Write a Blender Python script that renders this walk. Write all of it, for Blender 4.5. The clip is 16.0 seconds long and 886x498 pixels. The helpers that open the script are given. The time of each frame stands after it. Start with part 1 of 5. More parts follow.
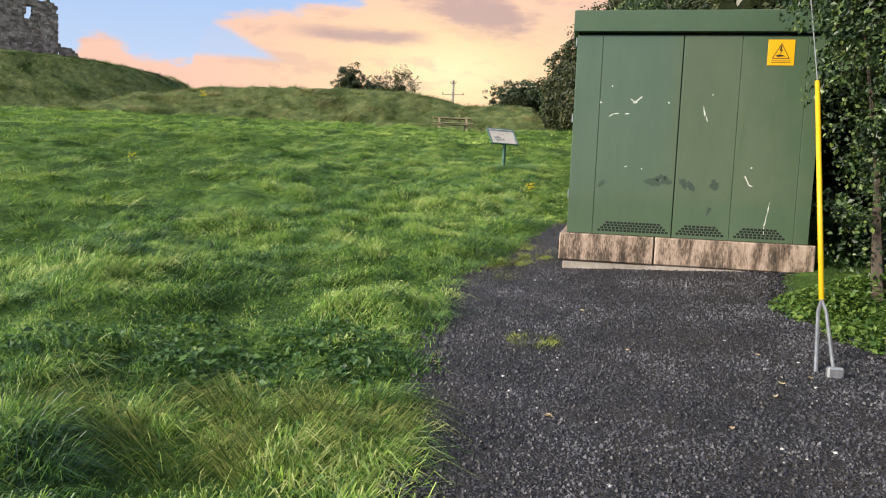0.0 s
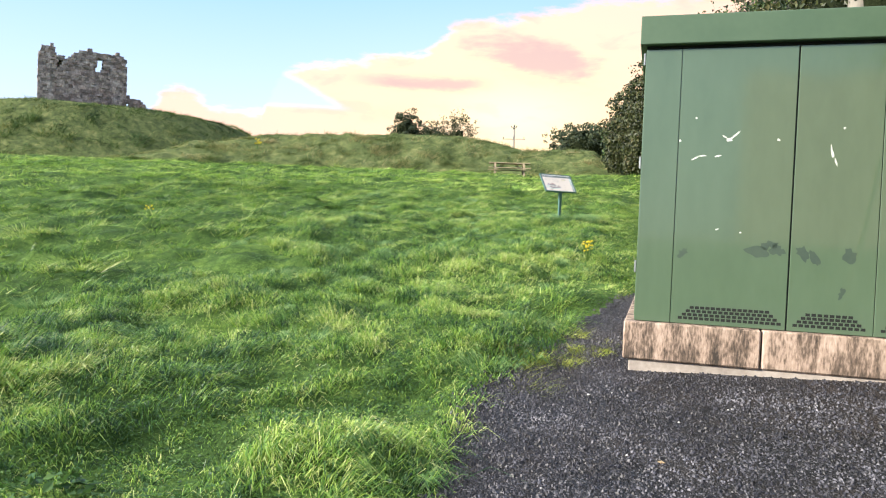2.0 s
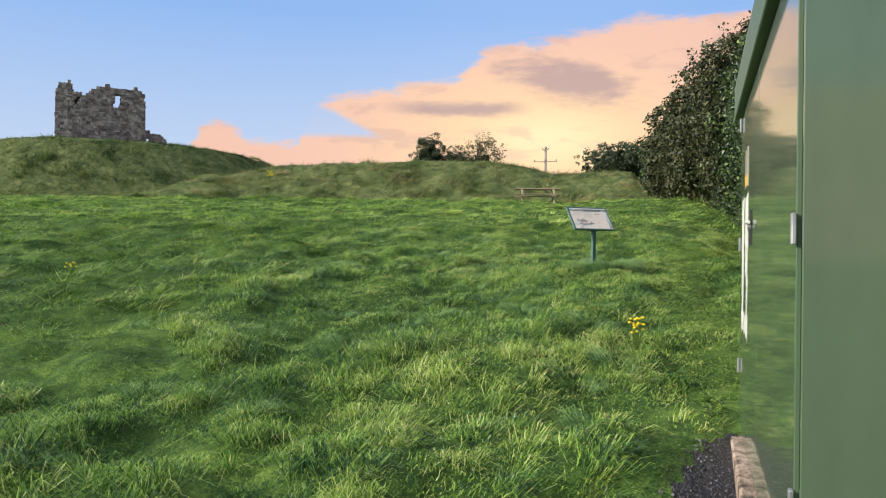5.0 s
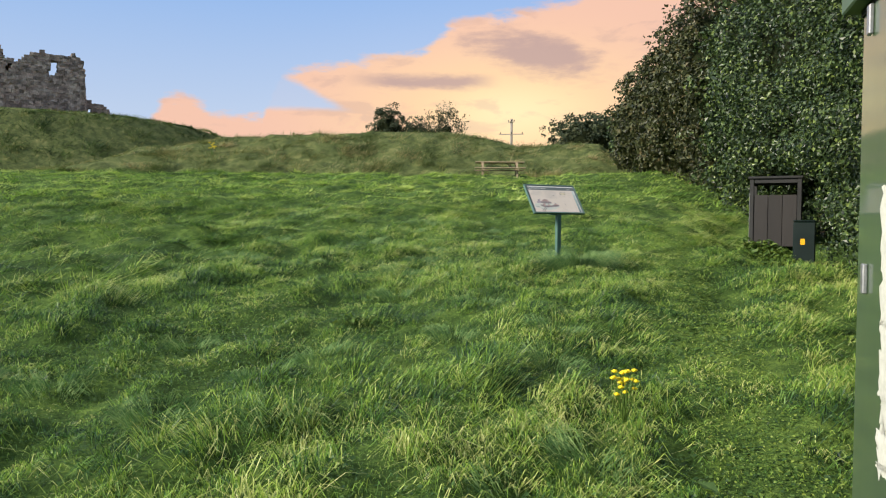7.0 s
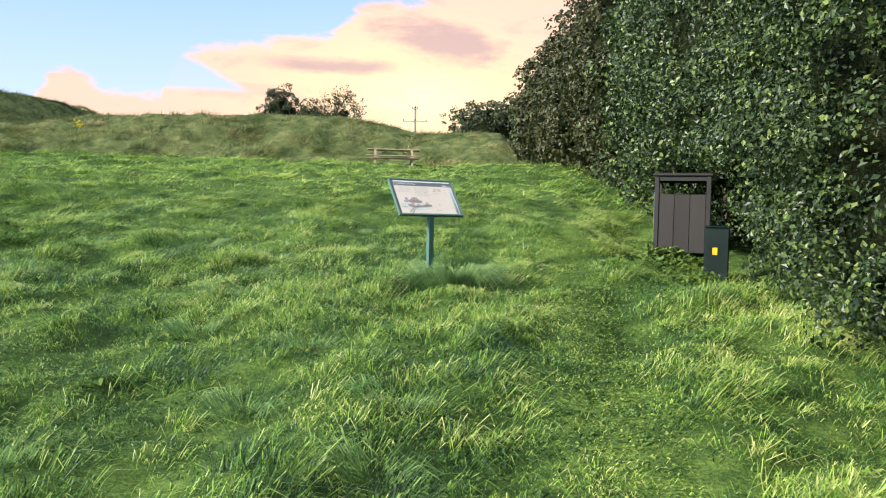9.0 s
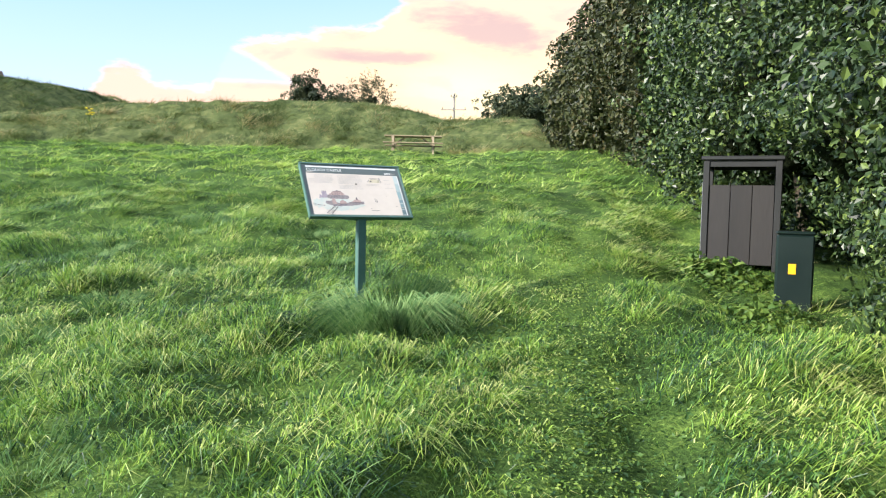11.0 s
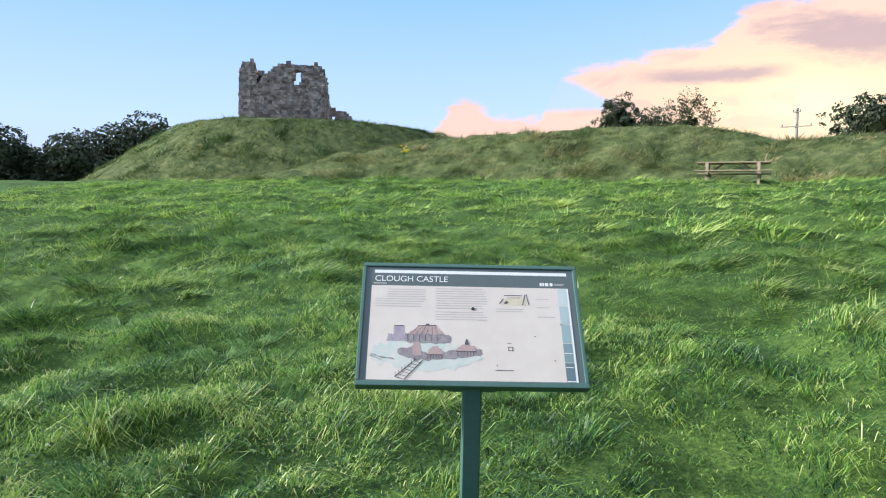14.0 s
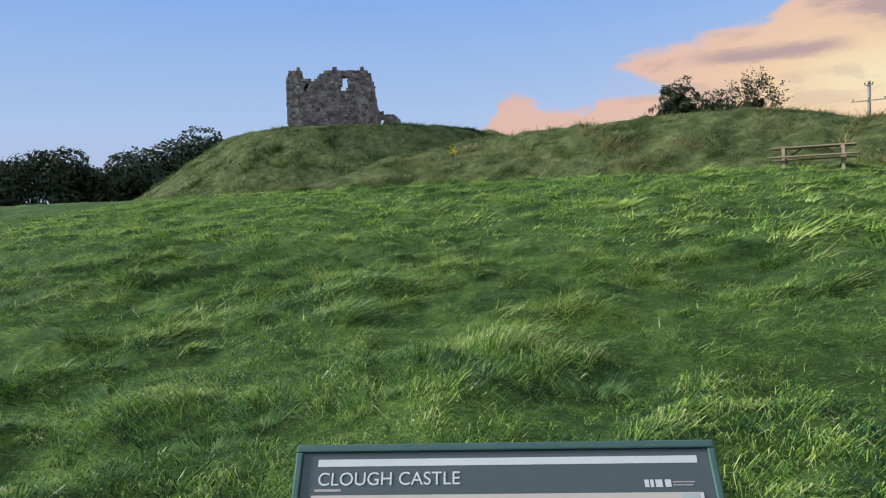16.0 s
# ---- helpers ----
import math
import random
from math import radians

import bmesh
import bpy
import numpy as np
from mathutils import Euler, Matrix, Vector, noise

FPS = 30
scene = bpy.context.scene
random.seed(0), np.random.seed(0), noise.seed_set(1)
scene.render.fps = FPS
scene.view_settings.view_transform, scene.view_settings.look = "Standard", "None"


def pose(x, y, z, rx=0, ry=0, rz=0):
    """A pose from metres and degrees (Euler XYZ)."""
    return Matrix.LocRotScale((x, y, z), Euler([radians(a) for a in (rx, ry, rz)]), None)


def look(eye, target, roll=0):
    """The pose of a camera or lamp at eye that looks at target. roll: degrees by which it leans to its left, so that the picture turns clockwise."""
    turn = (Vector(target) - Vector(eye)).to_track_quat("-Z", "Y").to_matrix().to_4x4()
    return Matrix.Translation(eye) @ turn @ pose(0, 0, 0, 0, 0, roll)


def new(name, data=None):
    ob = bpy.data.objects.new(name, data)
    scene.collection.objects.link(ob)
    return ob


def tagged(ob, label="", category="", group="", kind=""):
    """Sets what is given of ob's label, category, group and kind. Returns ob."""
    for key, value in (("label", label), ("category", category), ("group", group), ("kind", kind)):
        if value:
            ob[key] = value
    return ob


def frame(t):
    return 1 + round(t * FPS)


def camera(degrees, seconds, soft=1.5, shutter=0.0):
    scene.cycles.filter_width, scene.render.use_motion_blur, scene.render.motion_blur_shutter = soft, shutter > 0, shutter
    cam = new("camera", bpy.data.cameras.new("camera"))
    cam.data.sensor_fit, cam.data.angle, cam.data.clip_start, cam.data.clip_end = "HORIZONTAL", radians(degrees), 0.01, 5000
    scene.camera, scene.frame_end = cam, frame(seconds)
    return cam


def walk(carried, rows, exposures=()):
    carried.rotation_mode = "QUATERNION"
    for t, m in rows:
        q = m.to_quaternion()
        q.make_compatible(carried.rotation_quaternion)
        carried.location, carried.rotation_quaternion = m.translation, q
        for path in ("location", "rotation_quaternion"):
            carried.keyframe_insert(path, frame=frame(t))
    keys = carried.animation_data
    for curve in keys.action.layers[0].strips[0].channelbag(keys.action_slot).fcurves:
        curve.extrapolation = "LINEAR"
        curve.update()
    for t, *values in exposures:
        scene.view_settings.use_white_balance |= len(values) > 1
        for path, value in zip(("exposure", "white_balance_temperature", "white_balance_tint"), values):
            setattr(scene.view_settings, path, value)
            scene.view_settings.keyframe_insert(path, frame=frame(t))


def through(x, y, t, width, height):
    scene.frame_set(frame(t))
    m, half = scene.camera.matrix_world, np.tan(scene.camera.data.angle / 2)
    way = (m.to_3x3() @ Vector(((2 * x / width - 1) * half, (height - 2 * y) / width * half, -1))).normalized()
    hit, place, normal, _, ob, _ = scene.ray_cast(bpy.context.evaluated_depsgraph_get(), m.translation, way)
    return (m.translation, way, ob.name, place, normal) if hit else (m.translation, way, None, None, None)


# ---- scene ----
cam = camera(62.8, 16.0, 1.15)
PATH = [
    (0, (1.0, 0.127, 1.29), (0.796, 2.11, 1.123), 2.5),
    (0.5, (1.012, 0.694, 1.318), (0.822, 2.677, 1.14), 2.2),
    (1, (1.129, 1.22, 1.379), (0.978, 3.211, 1.266), 1.6),
    (1.5, (1.196, 1.77, 1.469), (0.898, 3.747, 1.409), 1.8),
    (2, (1.121, 2.365, 1.529), (0.74, 4.328, 1.476), 2.3),
    (2.5, (1.182, 2.939, 1.6), (0.723, 4.885, 1.579), 1.8),
    (3, (1.087, 3.446, 1.654), (0.558, 5.375, 1.65), 1.3),
    (3.5, (1.0, 4.062, 1.755), (0.461, 5.987, 1.77), 1.3),
    (4, (1.03, 4.658, 1.861), (0.513, 6.59, 1.892), 1.0),
    (6.5, (1.018, 8.463, 2.27), (0.584, 10.414, 2.222), 0.8),
    (7, (0.948, 9.06, 2.307), (0.555, 11.02, 2.248), 0.5),
    (7.5, (1.018, 9.634, 2.347), (0.699, 11.607, 2.283), 0.6),
    (8, (1.04, 10.077, 2.387), (0.789, 12.06, 2.311), 0.7),
    (8.5, (1.024, 10.574, 2.457), (0.844, 12.564, 2.37), 1.1),
    (9, (1.243, 11.224, 2.515), (1.106, 13.217, 2.425), 1.2),
    (11.5, (2.1, 14.715, 2.705), (1.723, 16.675, 2.572), 1.2),
    (12, (2.305, 15.304, 2.825), (1.697, 17.204, 2.691), 1.0),
    (12.5, (2.277, 15.876, 2.94), (1.494, 17.712, 2.818), 1.0),
    (13, (2.259, 16.383, 3.005), (1.347, 18.16, 2.899), 1.1),
    (13.5, (2.138, 16.801, 3.024), (1.13, 18.526, 2.923), 1.3),
    (14, (1.836, 17.284, 3.102), (0.755, 18.966, 3.034), 1.3),
    (14.5, (1.661, 17.711, 3.202), (0.524, 19.356, 3.188), 1.0),
    (15, (1.421, 18.048, 3.303), (0.249, 19.668, 3.34), 0.3),
    (15.5, (1.2, 18.261, 3.406), (0.009, 19.866, 3.457), -0.6),
    (16, (1.164, 18.539, 3.394), (-0.046, 20.13, 3.32), -1.6),
]
EXPOSURES = [(0, 0.02, 6700, 10), (0.7, 0.5, 6600, 10), (1.5, 0.72, 6500, 10), (3, 0.22, 6500, 10), (4.2, -0.05, 6500, 10), (6.5, -0.08, 6800, 10), (7, -0.1, 6800, 10), (8, -0.08, 6500, 10), (9, 0.42, 6500, 10), (11.5, 0.63, 6200, 10), (12.5, 0.5, 6000, 10), (13.5, 0.36, 5800, 10), (14.5, 0.2, 5900, 10), (15.5, -0.13, 5900, 10), (16, -0.32, 6000, 10)]
walk(cam, [(t, look(eye, target, roll)) for t, eye, target, roll in PATH], EXPOSURES)


# ---------------------------------------------------------------- node helper
class Nodes:
    def __init__(self, tree):
        self.tree = tree
        tree.nodes.clear()

    def add(self, kind, ins=None, **props):
        n = self.tree.nodes.new(kind)
        for k, v in props.items():
            setattr(n, k, v)
        for k, v in (ins or {}).items():
            if isinstance(v, bpy.types.NodeSocket):
                self.tree.links.new(v, n.inputs[k])
            else:
                n.inputs[k].default_value = v
        return n

    def math(self, op, a, b=0.0, c=0.0, clamp=False):
        n = self.add("ShaderNodeMath", operation=op, use_clamp=clamp)
        for k, v in enumerate((a, b, c)):
            if isinstance(v, bpy.types.NodeSocket):
                self.tree.links.new(v, n.inputs[k])
            else:
                n.inputs[k].default_value = v
        return n.outputs[0]

    def ramp(self, fac, stops, interp="LINEAR"):
        n = self.add("ShaderNodeValToRGB", {"Fac": fac})
        n.color_ramp.interpolation = interp
        e = n.color_ramp.elements
        while len(e) < len(stops):
            e.new(0.5)
        for el, (p, c) in zip(e, stops):
            el.position = p
            el.color = (*c, 1) if isinstance(c, tuple) else (c, c, c, 1)
        return n.outputs["Color"]

    def mix(self, fac, a, b, blend="MIX"):
        n = self.add("ShaderNodeMix", data_type="RGBA", blend_type=blend)
        for k, v in ((0, fac), (6, a), (7, b)):
            if isinstance(v, bpy.types.NodeSocket):
                self.tree.links.new(v, n.inputs[k])
            elif k == 0:
                n.inputs[k].default_value = v
            else:
                n.inputs[k].default_value = (*v, 1)
        return n.outputs[2]

    def smooth(self, v, lo, hi):
        if lo > hi:
            return self.math("SUBTRACT", 1.0, self.smooth(v, hi, lo))
        n = self.add("ShaderNodeMapRange", {"Value": v, "From Min": lo, "From Max": hi}, interpolation_type="SMOOTHSTEP")
        return n.outputs[0]

    def noise(self, vec, scale, detail=4.0, rough=0.55, distort=0.0):
        ins = {"Scale": scale, "Detail": detail, "Roughness": rough, "Distortion": distort}
        if vec is not None:
            ins["Vector"] = vec
        return self.add("ShaderNodeTexNoise", ins).outputs["Fac"]


# ---------------------------------------------------------------- sky, sun
SUN_AZ, SUN_EL = -6.0, 9.0
world = bpy.data.worlds.new("evening_sky")
scene.world = world
world.use_nodes = True
W = Nodes(world.node_tree)
direction = W.add("ShaderNodeTexCoord").outputs["Generated"]
sep = W.add("ShaderNodeSeparateXYZ", {0: direction})
azimuth = W.math("MULTIPLY", W.math("ARCTAN2", sep.outputs[0], sep.outputs[1]), 57.2958)
height = W.math("MULTIPLY", W.math("ARCSINE", sep.outputs[2]), 57.2958)
# cloud noise, stretched level
flat = W.add("ShaderNodeVectorMath", {0: direction, 1: (5.0, 5.0, 16.0)}, operation="MULTIPLY").outputs[0]
puff = W.noise(flat, 2.2, 6, 0.58, 0.3)
wisp = W.noise(flat, 6.5, 5, 0.6)
billow = W.math("ADD", W.math("MULTIPLY", W.math("SUBTRACT", puff, 0.5), 5.0), W.math("MULTIPLY", W.math("SUBTRACT", wisp, 0.5), 2.2))
# upper edge of the cloud bank over the azimuth, as degrees of height / 30
az01 = W.math("DIVIDE", W.math("ADD", azimuth, 60.0), 120.0, clamp=True)
top = W.math("MULTIPLY", W.ramp(az01, [(0.05, 0.0), (0.13, 0.08), (0.212, 0.20), (0.232, 0.315), (0.245, 0.32), (0.258, 0.285), (0.29, 0.285), (0.30, 0.385), (0.345, 0.425),
                                      (0.39, 0.445), (0.41, 0.52), (0.46, 0.545), (0.51, 0.59), (0.56, 0.58), (0.7, 0.62), (0.9, 0.40)]), 30.0)
edge = W.math("SUBTRACT", W.math("ADD", top, W.math("MULTIPLY", billow, 0.55)), height)
bank_mask = W.smooth(edge, -0.35, 0.55)
# the blue gap under the left tongue of the bank
gap_l = W.smooth(azimuth, -29.6, -28.8)
gap_low = W.smooth(W.math("SUBTRACT", height, W.math("ADD", W.math("MULTIPLY", billow, 0.12), 8.75)), -0.1, 0.5)
gap_roof = W.math("SUBTRACT", W.math("ADD", 12.0, W.math("MULTIPLY", wisp, 0.8)), W.math("MULTIPLY", W.math("ADD", azimuth, 25.2), 0.50))
gap_top = W.smooth(W.math("SUBTRACT", gap_roof, height), -0.1, 0.7)
gap = W.math("MULTIPLY", gap_l, W.math("MULTIPLY", gap_low, gap_top))
bank_mask = W.math("MULTIPLY", bank_mask, W.math("SUBTRACT", 1.0, W.math("MULTIPLY", gap, 0.93)))
# blue evening sky and the glow about the hidden sun
blue = W.ramp(W.math("DIVIDE", height, 60.0, clamp=True), [(0.0, (0.72, 0.72, 0.86)), (0.12, (0.62, 0.78, 1.06)), (0.30, (0.33, 0.58, 1.06)), (1.0, (0.28, 0.46, 0.88))])
nishita = W.add("ShaderNodeTexSky", sky_type="NISHITA", sun_disc=False, sun_elevation=radians(SUN_EL), sun_rotation=radians(SUN_AZ)).outputs[0]
da = W.math("DIVIDE", W.math("SUBTRACT", azimuth, SUN_AZ), 17.0)
dh = W.math("DIVIDE", W.math("SUBTRACT", height, SUN_EL), 6.5)
far = W.math("SQRT", W.math("ADD", W.math("MULTIPLY", da, da), W.math("MULTIPLY", dh, dh)))
glow = W.math("SUBTRACT", 1.0, W.smooth(far, 0.0, 1.25))
cloud = W.mix(glow, (1.08, 0.68, 0.54), (1.22, 0.86, 0.50))
cloud = W.mix(W.math("MULTIPLY", W.smooth(far, 0.5, 0.0), 0.8), cloud, (1.25, 1.05, 0.66))
# grey undersides
shade_a = W.math("MULTIPLY", W.smooth(W.math("ABSOLUTE", W.math("SUBTRACT", W.math("ADD", height, W.math("MULTIPLY", billow, 0.25)), W.math("ADD", 11.15, W.math("MULTIPLY", azimuth, -0.01)))), 0.75, 0.1),
                 W.math("MULTIPLY", W.smooth(azimuth, -20.0, -15.0), W.smooth(azimuth, -6.5, -10.0)))
bx = W.math("DIVIDE", W.math("ADD", azimuth, 4.5), 5.5)
by = W.math("DIVIDE", W.math("SUBTRACT", height, W.math("SUBTRACT", 13.3, W.math("MULTIPLY", W.math("ADD", azimuth, 4.5), 0.22))), 1.9)
blob = W.math("SQRT", W.math("ADD", W.math("MULTIPLY", bx, bx), W.math("MULTIPLY", by, by)))
shade_b = W.smooth(W.math("ADD", blob, W.math("MULTIPLY", billow, 0.35)), 1.15, 0.35)
shade_c = W.math("MULTIPLY", W.smooth(puff, 0.52, 0.66), 0.35)
shade = W.math("MAXIMUM", W.math("MAXIMUM", shade_a, shade_b), shade_c)
cloud = W.mix(W.math("MULTIPLY", shade, 0.85), cloud, (0.56, 0.40, 0.42))
sky = W.mix(bank_mask, blue, cloud)
# the rest of the dome: pale high haze lit by the evening sky
back = W.smooth(height, 24.0, 55.0)
sky = W.mix(W.math("MULTIPLY", back, 0.8), sky, (1.12, 1.15, 1.20))
sky = W.mix(0.003, sky, nishita)
SKY = 0.88
W.add("ShaderNodeOutputWorld", {0: W.add("ShaderNodeBackground", {"Color": sky, "Strength": SKY}).outputs[0]})

sun = new("sun", bpy.data.lights.new("sun", "SUN"))
sun.data.energy, sun.data.angle, sun.data.color = 6.9, radians(10), (1.0, 0.92, 0.80)
sun.matrix_world = look((-28, -18, 14.5), (0, 0, 0))


# ---------------------------------------------------------------- value noise and the lie of the land
def lattice(ix, iy, seed):
    h = (ix.astype(np.int64) * 374761393 + iy.astype(np.int64) * 668265263 + seed * 1442695041) & 0x7FFFFFFF
    h = ((h ^ (h >> 13)) * 1274126177) & 0x7FFFFFFF
    return ((h ^ (h >> 16)) & 0xFFFF) / 65535.0


def vnoise(x, y, seed=0):
    x, y = np.asarray(x, float), np.asarray(y, float)
    ix, iy = np.floor(x), np.floor(y)
    fx, fy = x - ix, y - iy
    fx, fy = fx * fx * (3 - 2 * fx), fy * fy * (3 - 2 * fy)
    a, b = lattice(ix, iy, seed), lattice(ix + 1, iy, seed)
    c, d = lattice(ix, iy + 1, seed), lattice(ix + 1, iy + 1, seed)
    return (a * (1 - fx) + b * fx) * (1 - fy) + (c * (1 - fx) + d * fx) * fy


def fbm(x, y, scale, seed=0, octaves=3):
    total, amp, size = 0.0, 0.5, scale
    for k in range(octaves):
        total = total + amp * (vnoise(np.asarray(x) * size, np.asarray(y) * size, seed + k) - 0.5) * 2
        amp, size = amp * 0.5, size * 2.03
    return total


def step(v, lo, hi):
    t = np.clip((np.asarray(v, float) - lo) / (hi - lo), 0, 1)
    return t * t * (3 - 2 * t)


_Y = np.arange(-60, 400, 0.25)
_Z = np.interp(_Y, [-60, -20, -5, 0, 5, 8.5, 13.5, 19.4, 42, 46, 60, 400], [-1.6, -0.9, -0.4, -0.1, 0.07, 0.42, 1.13, 1.84, 4.60, 4.78, 5.0, 5.0])
_Z = np.convolve(np.pad(_Z, 6, mode="edge"), np.ones(13) / 13, mode="valid")
MOTTE, R_TOP, R_FOOT = (-53.9, 75.2), 13.0, 23.2
CREST_X = [-32.5, -31.0, -29.0, -26.6, -22.0, -18.0, -9.0, -6.5, -4.0, 1.5, 2.6, 4.0]
CREST_Z = [5.0, 5.2, 6.2, 7.2, 8.05, 8.2, 8.4, 8.0, 7.5, 7.4, 6.4, 5.0]
CREST_Y = [48.5, 48.6, 49.3, 50.0, 52.0, 52.5, 54.0, 54.0, 54.0, 54.0, 53.5, 53.0]


def field(x, y):
    z = np.interp(y, _Y, _Z)
    side = np.where(x < -3, 0.0155 * np.minimum(-3 - x, 60), np.where(x > 0, 0.04 * np.minimum(x, 6), 0))
    bank_up = 0.055 * np.clip(x - 1.6, 0, 4.0) * step(y, 6.2, 8.4) * (1 - step(y, 11.5, 14))
    hedge_dip = 0.34 * step(x, 2.5, 4.0) * step(y, 18.5, 22.0) * (1 - step(y, 26, 33))
    return z + side * step(y, 14, 42) + bank_up - hedge_dip


def ridge(x, y):
    cy, cz = np.interp(x, CREST_X, CREST_Y), np.interp(x, CREST_X, CREST_Z, left=0, right=0)
    f = field(x, y)
    rise = np.maximum(cz - f, 0)
    run = np.clip((y - (cy - 6.2)) / 6.8, 0, 1)
    front = 0.55 * run ** 0.9 + 0.45 * step(run, 0, 1)
    rear = 1 - 0.45 * step(y, cy + 0.6, cy + 6) - 0.55 * step(y, cy + 12, cy + 26)
    return rise * np.where(y < cy + 0.6, front, rear)


def motte(x, y):
    # drawn out towards its far side, along (0.77, 0.64)
    along = (x - MOTTE[0]) * 0.77 + (y - MOTTE[1]) * 0.64
    across = (y - MOTTE[1]) * 0.77 - (x - MOTTE[0]) * 0.64
    r = np.hypot(np.where(along > 0, along / 1.26, along), across)
    cap = 13.4 - 1.1 * (r / R_TOP) ** 2
    slope = 12.4 - (r - R_TOP) * (12.4 - 5.2) / (R_FOOT - R_TOP)
    k = step(r, R_TOP - 2.0, R_TOP + 2.0)
    return np.where(r > R_TOP + 2, slope, cap * (1 - k) + np.minimum(slope, cap) * k - 0.35 * k * (1 - k))


GRAVEL_L = ([-12, -4, 3, 4.35, 6.3, 7.6, 8.2, 8.8, 9.8, 10.7, 11.6], [0.9, 0.8, 0.5, 0.38, 0.37, 0.30, 0.5, 0.80, 1.05, 1.35, 1.8])
GRAVEL_R = ([-12, 3.0, 4.5, 5.5, 6.3, 7.1, 8.6, 12], [7.0, 5.2, 4.3, 3.85, 3.75, 3.45, 4.0, 4.0])


def in_gravel(x, y):
    """How far inside the gravel a place is, in metres."""
    wob = 0.10 * fbm(x, y, 2.3, 40) + 0.05 * fbm(x, y, 9.0, 44)
    left, right = np.interp(y, *GRAVEL_L), np.interp(y, *GRAVEL_R)
    return np.minimum(np.minimum(x - left, right - x), 11.4 - y) + wob


def trail(x, y):
    """The line trodden along the hedge, 0 to 1."""
    c = np.interp(y, [8, 11, 14, 17, 21, 29, 44], [1.6, 1.85, 1.97, 2.1, 2.2, 2.4, 1.9]) + 0.08 * fbm(x, y, 0.9, 46, 2)
    return np.exp(-((x - c) / 0.30) ** 2) * step(y, 9, 13) * (1 - step(y, 40, 46))


def mounds(x, y):
    """The humps of old tussocks, drawn out across the slope, 0 to 1."""
    u, v = 0.94 * x - 0.34 * y, 0.34 * x + 0.94 * y
    u, v = u + 0.30 * fbm(x, y, 1.3, 21, 2), v + 0.30 * fbm(x, y, 1.3, 27, 2)
    big = vnoise(u * 1.25, v * 0.85, 31)
    small = vnoise(u * 3.0, v * 2.3, 33)
    return np.clip(0.52 * step(big, 0.2, 0.85) + 0.48 * step(small, 0.2, 0.85), 0, 1)


def ground_z(x, y):
    x, y = np.asarray(x, float), np.asarray(y, float)
    f = field(x, y)
    z = np.maximum(f + ridge(x, y), motte(x, y))
    rough = step(z - f, 0.15, 1.2)
    grass = step(-in_gravel(x, y), -0.05, 0.5)
    far_fade = 1 - step(np.hypot(x, y - 30), 120, 220)
    near = 0.13 * fbm(x, y, 0.8, 3) + 0.09 * fbm(x, y, 2.1, 9, 2) + 0.05 * fbm(x, y, 0.21, 5, 2) + 0.20 * (mounds(x, y) - 0.45)
    steep = 0.16 * fbm(x, y, 0.33, 12) + 0.22 * fbm(x, y, 1.0, 15)
    return z + far_fade * grass * (near * (1 - rough) * (1 - 0.6 * trail(x, y)) + steep * rough)


def gz(x, y):
    return float(ground_z(np.array([x]), np.array([y]))[0])


# ---------------------------------------------------------------- mesh helpers
def mesh_object(name, verts, faces, material, parent=None, label="", smooth=False, tone=None):
    """One mesh object; faces is one array, all with the same number of corners, or a list of such arrays."""
    me = bpy.data.meshes.new(name)
    verts = np.asarray(verts, np.float32)
    groups = faces if isinstance(faces, list) else [faces]
    groups = [np.asarray(g, np.int32) for g in groups if len(g)]
    me.vertices.add(len(verts))
    me.vertices.foreach_set("co", verts.ravel())
    loops = np.concatenate([g.ravel() for g in groups])
    sizes = np.concatenate([np.full(len(g), g.shape[1], np.int32) for g in groups])
    me.loops.add(len(loops))
    me.loops.foreach_set("vertex_index", loops)
    me.polygons.add(len(sizes))
    me.polygons.foreach_set("loop_start", np.concatenate([[0], np.cumsum(sizes)[:-1]]).astype(np.int32))
    me.polygons.foreach_set("use_smooth", np.full(len(sizes), smooth))
    me.update(calc_edges=True)
    me.materials.append(material)
    if tone is not None:
        me.attributes.new("tone", "FLOAT", "POINT").data.foreach_set("value", np.asarray(tone, np.float32))
    ob = new(name, me)
    if parent:
        ob.parent = parent
    if label:
        ob["label"] = label
    return ob


def part(name, bm, material, parent=None, label="", smooth=False, bevel=0.0):
    if bevel:
        bmesh.ops.bevel(bm, geom=[e for e in bm.edges], offset=bevel, segments=1, affect="EDGES", profile=0.7)
    me = bpy.data.meshes.new(name)
    if smooth:
        for f in bm.faces:
            f.smooth = True
    bm.to_mesh(me)
    bm.free()
    me.materials.append(material)
    ob = new(name, me)
    if parent:
        ob.parent = parent
    if label:
        ob["label"] = label
    return ob


def empty(name, m, label, category, group="", kind=""):
    ob = new(name)
    ob.empty_display_size = 0.2
    ob.matrix_world = m
    return tagged(ob, label, category, group, kind)


def box(bm, x0, x1, y0, y1, z0, z1):
    vs = [bm.verts.new(p) for p in ((x0, y0, z0), (x1, y0, z0), (x1, y1, z0), (x0, y1, z0), (x0, y0, z1), (x1, y0, z1), (x1, y1, z1), (x0, y1, z1))]
    for f in ((3, 2, 1, 0), (4, 5, 6, 7), (0, 1, 5, 4), (1, 2, 6, 5), (2, 3, 7, 6), (3, 0, 4, 7)):
        bm.faces.new([vs[k] for k in f])
    return vs


def boxed(*c):
    bm = bmesh.new()
    box(bm, *c)
    return bm


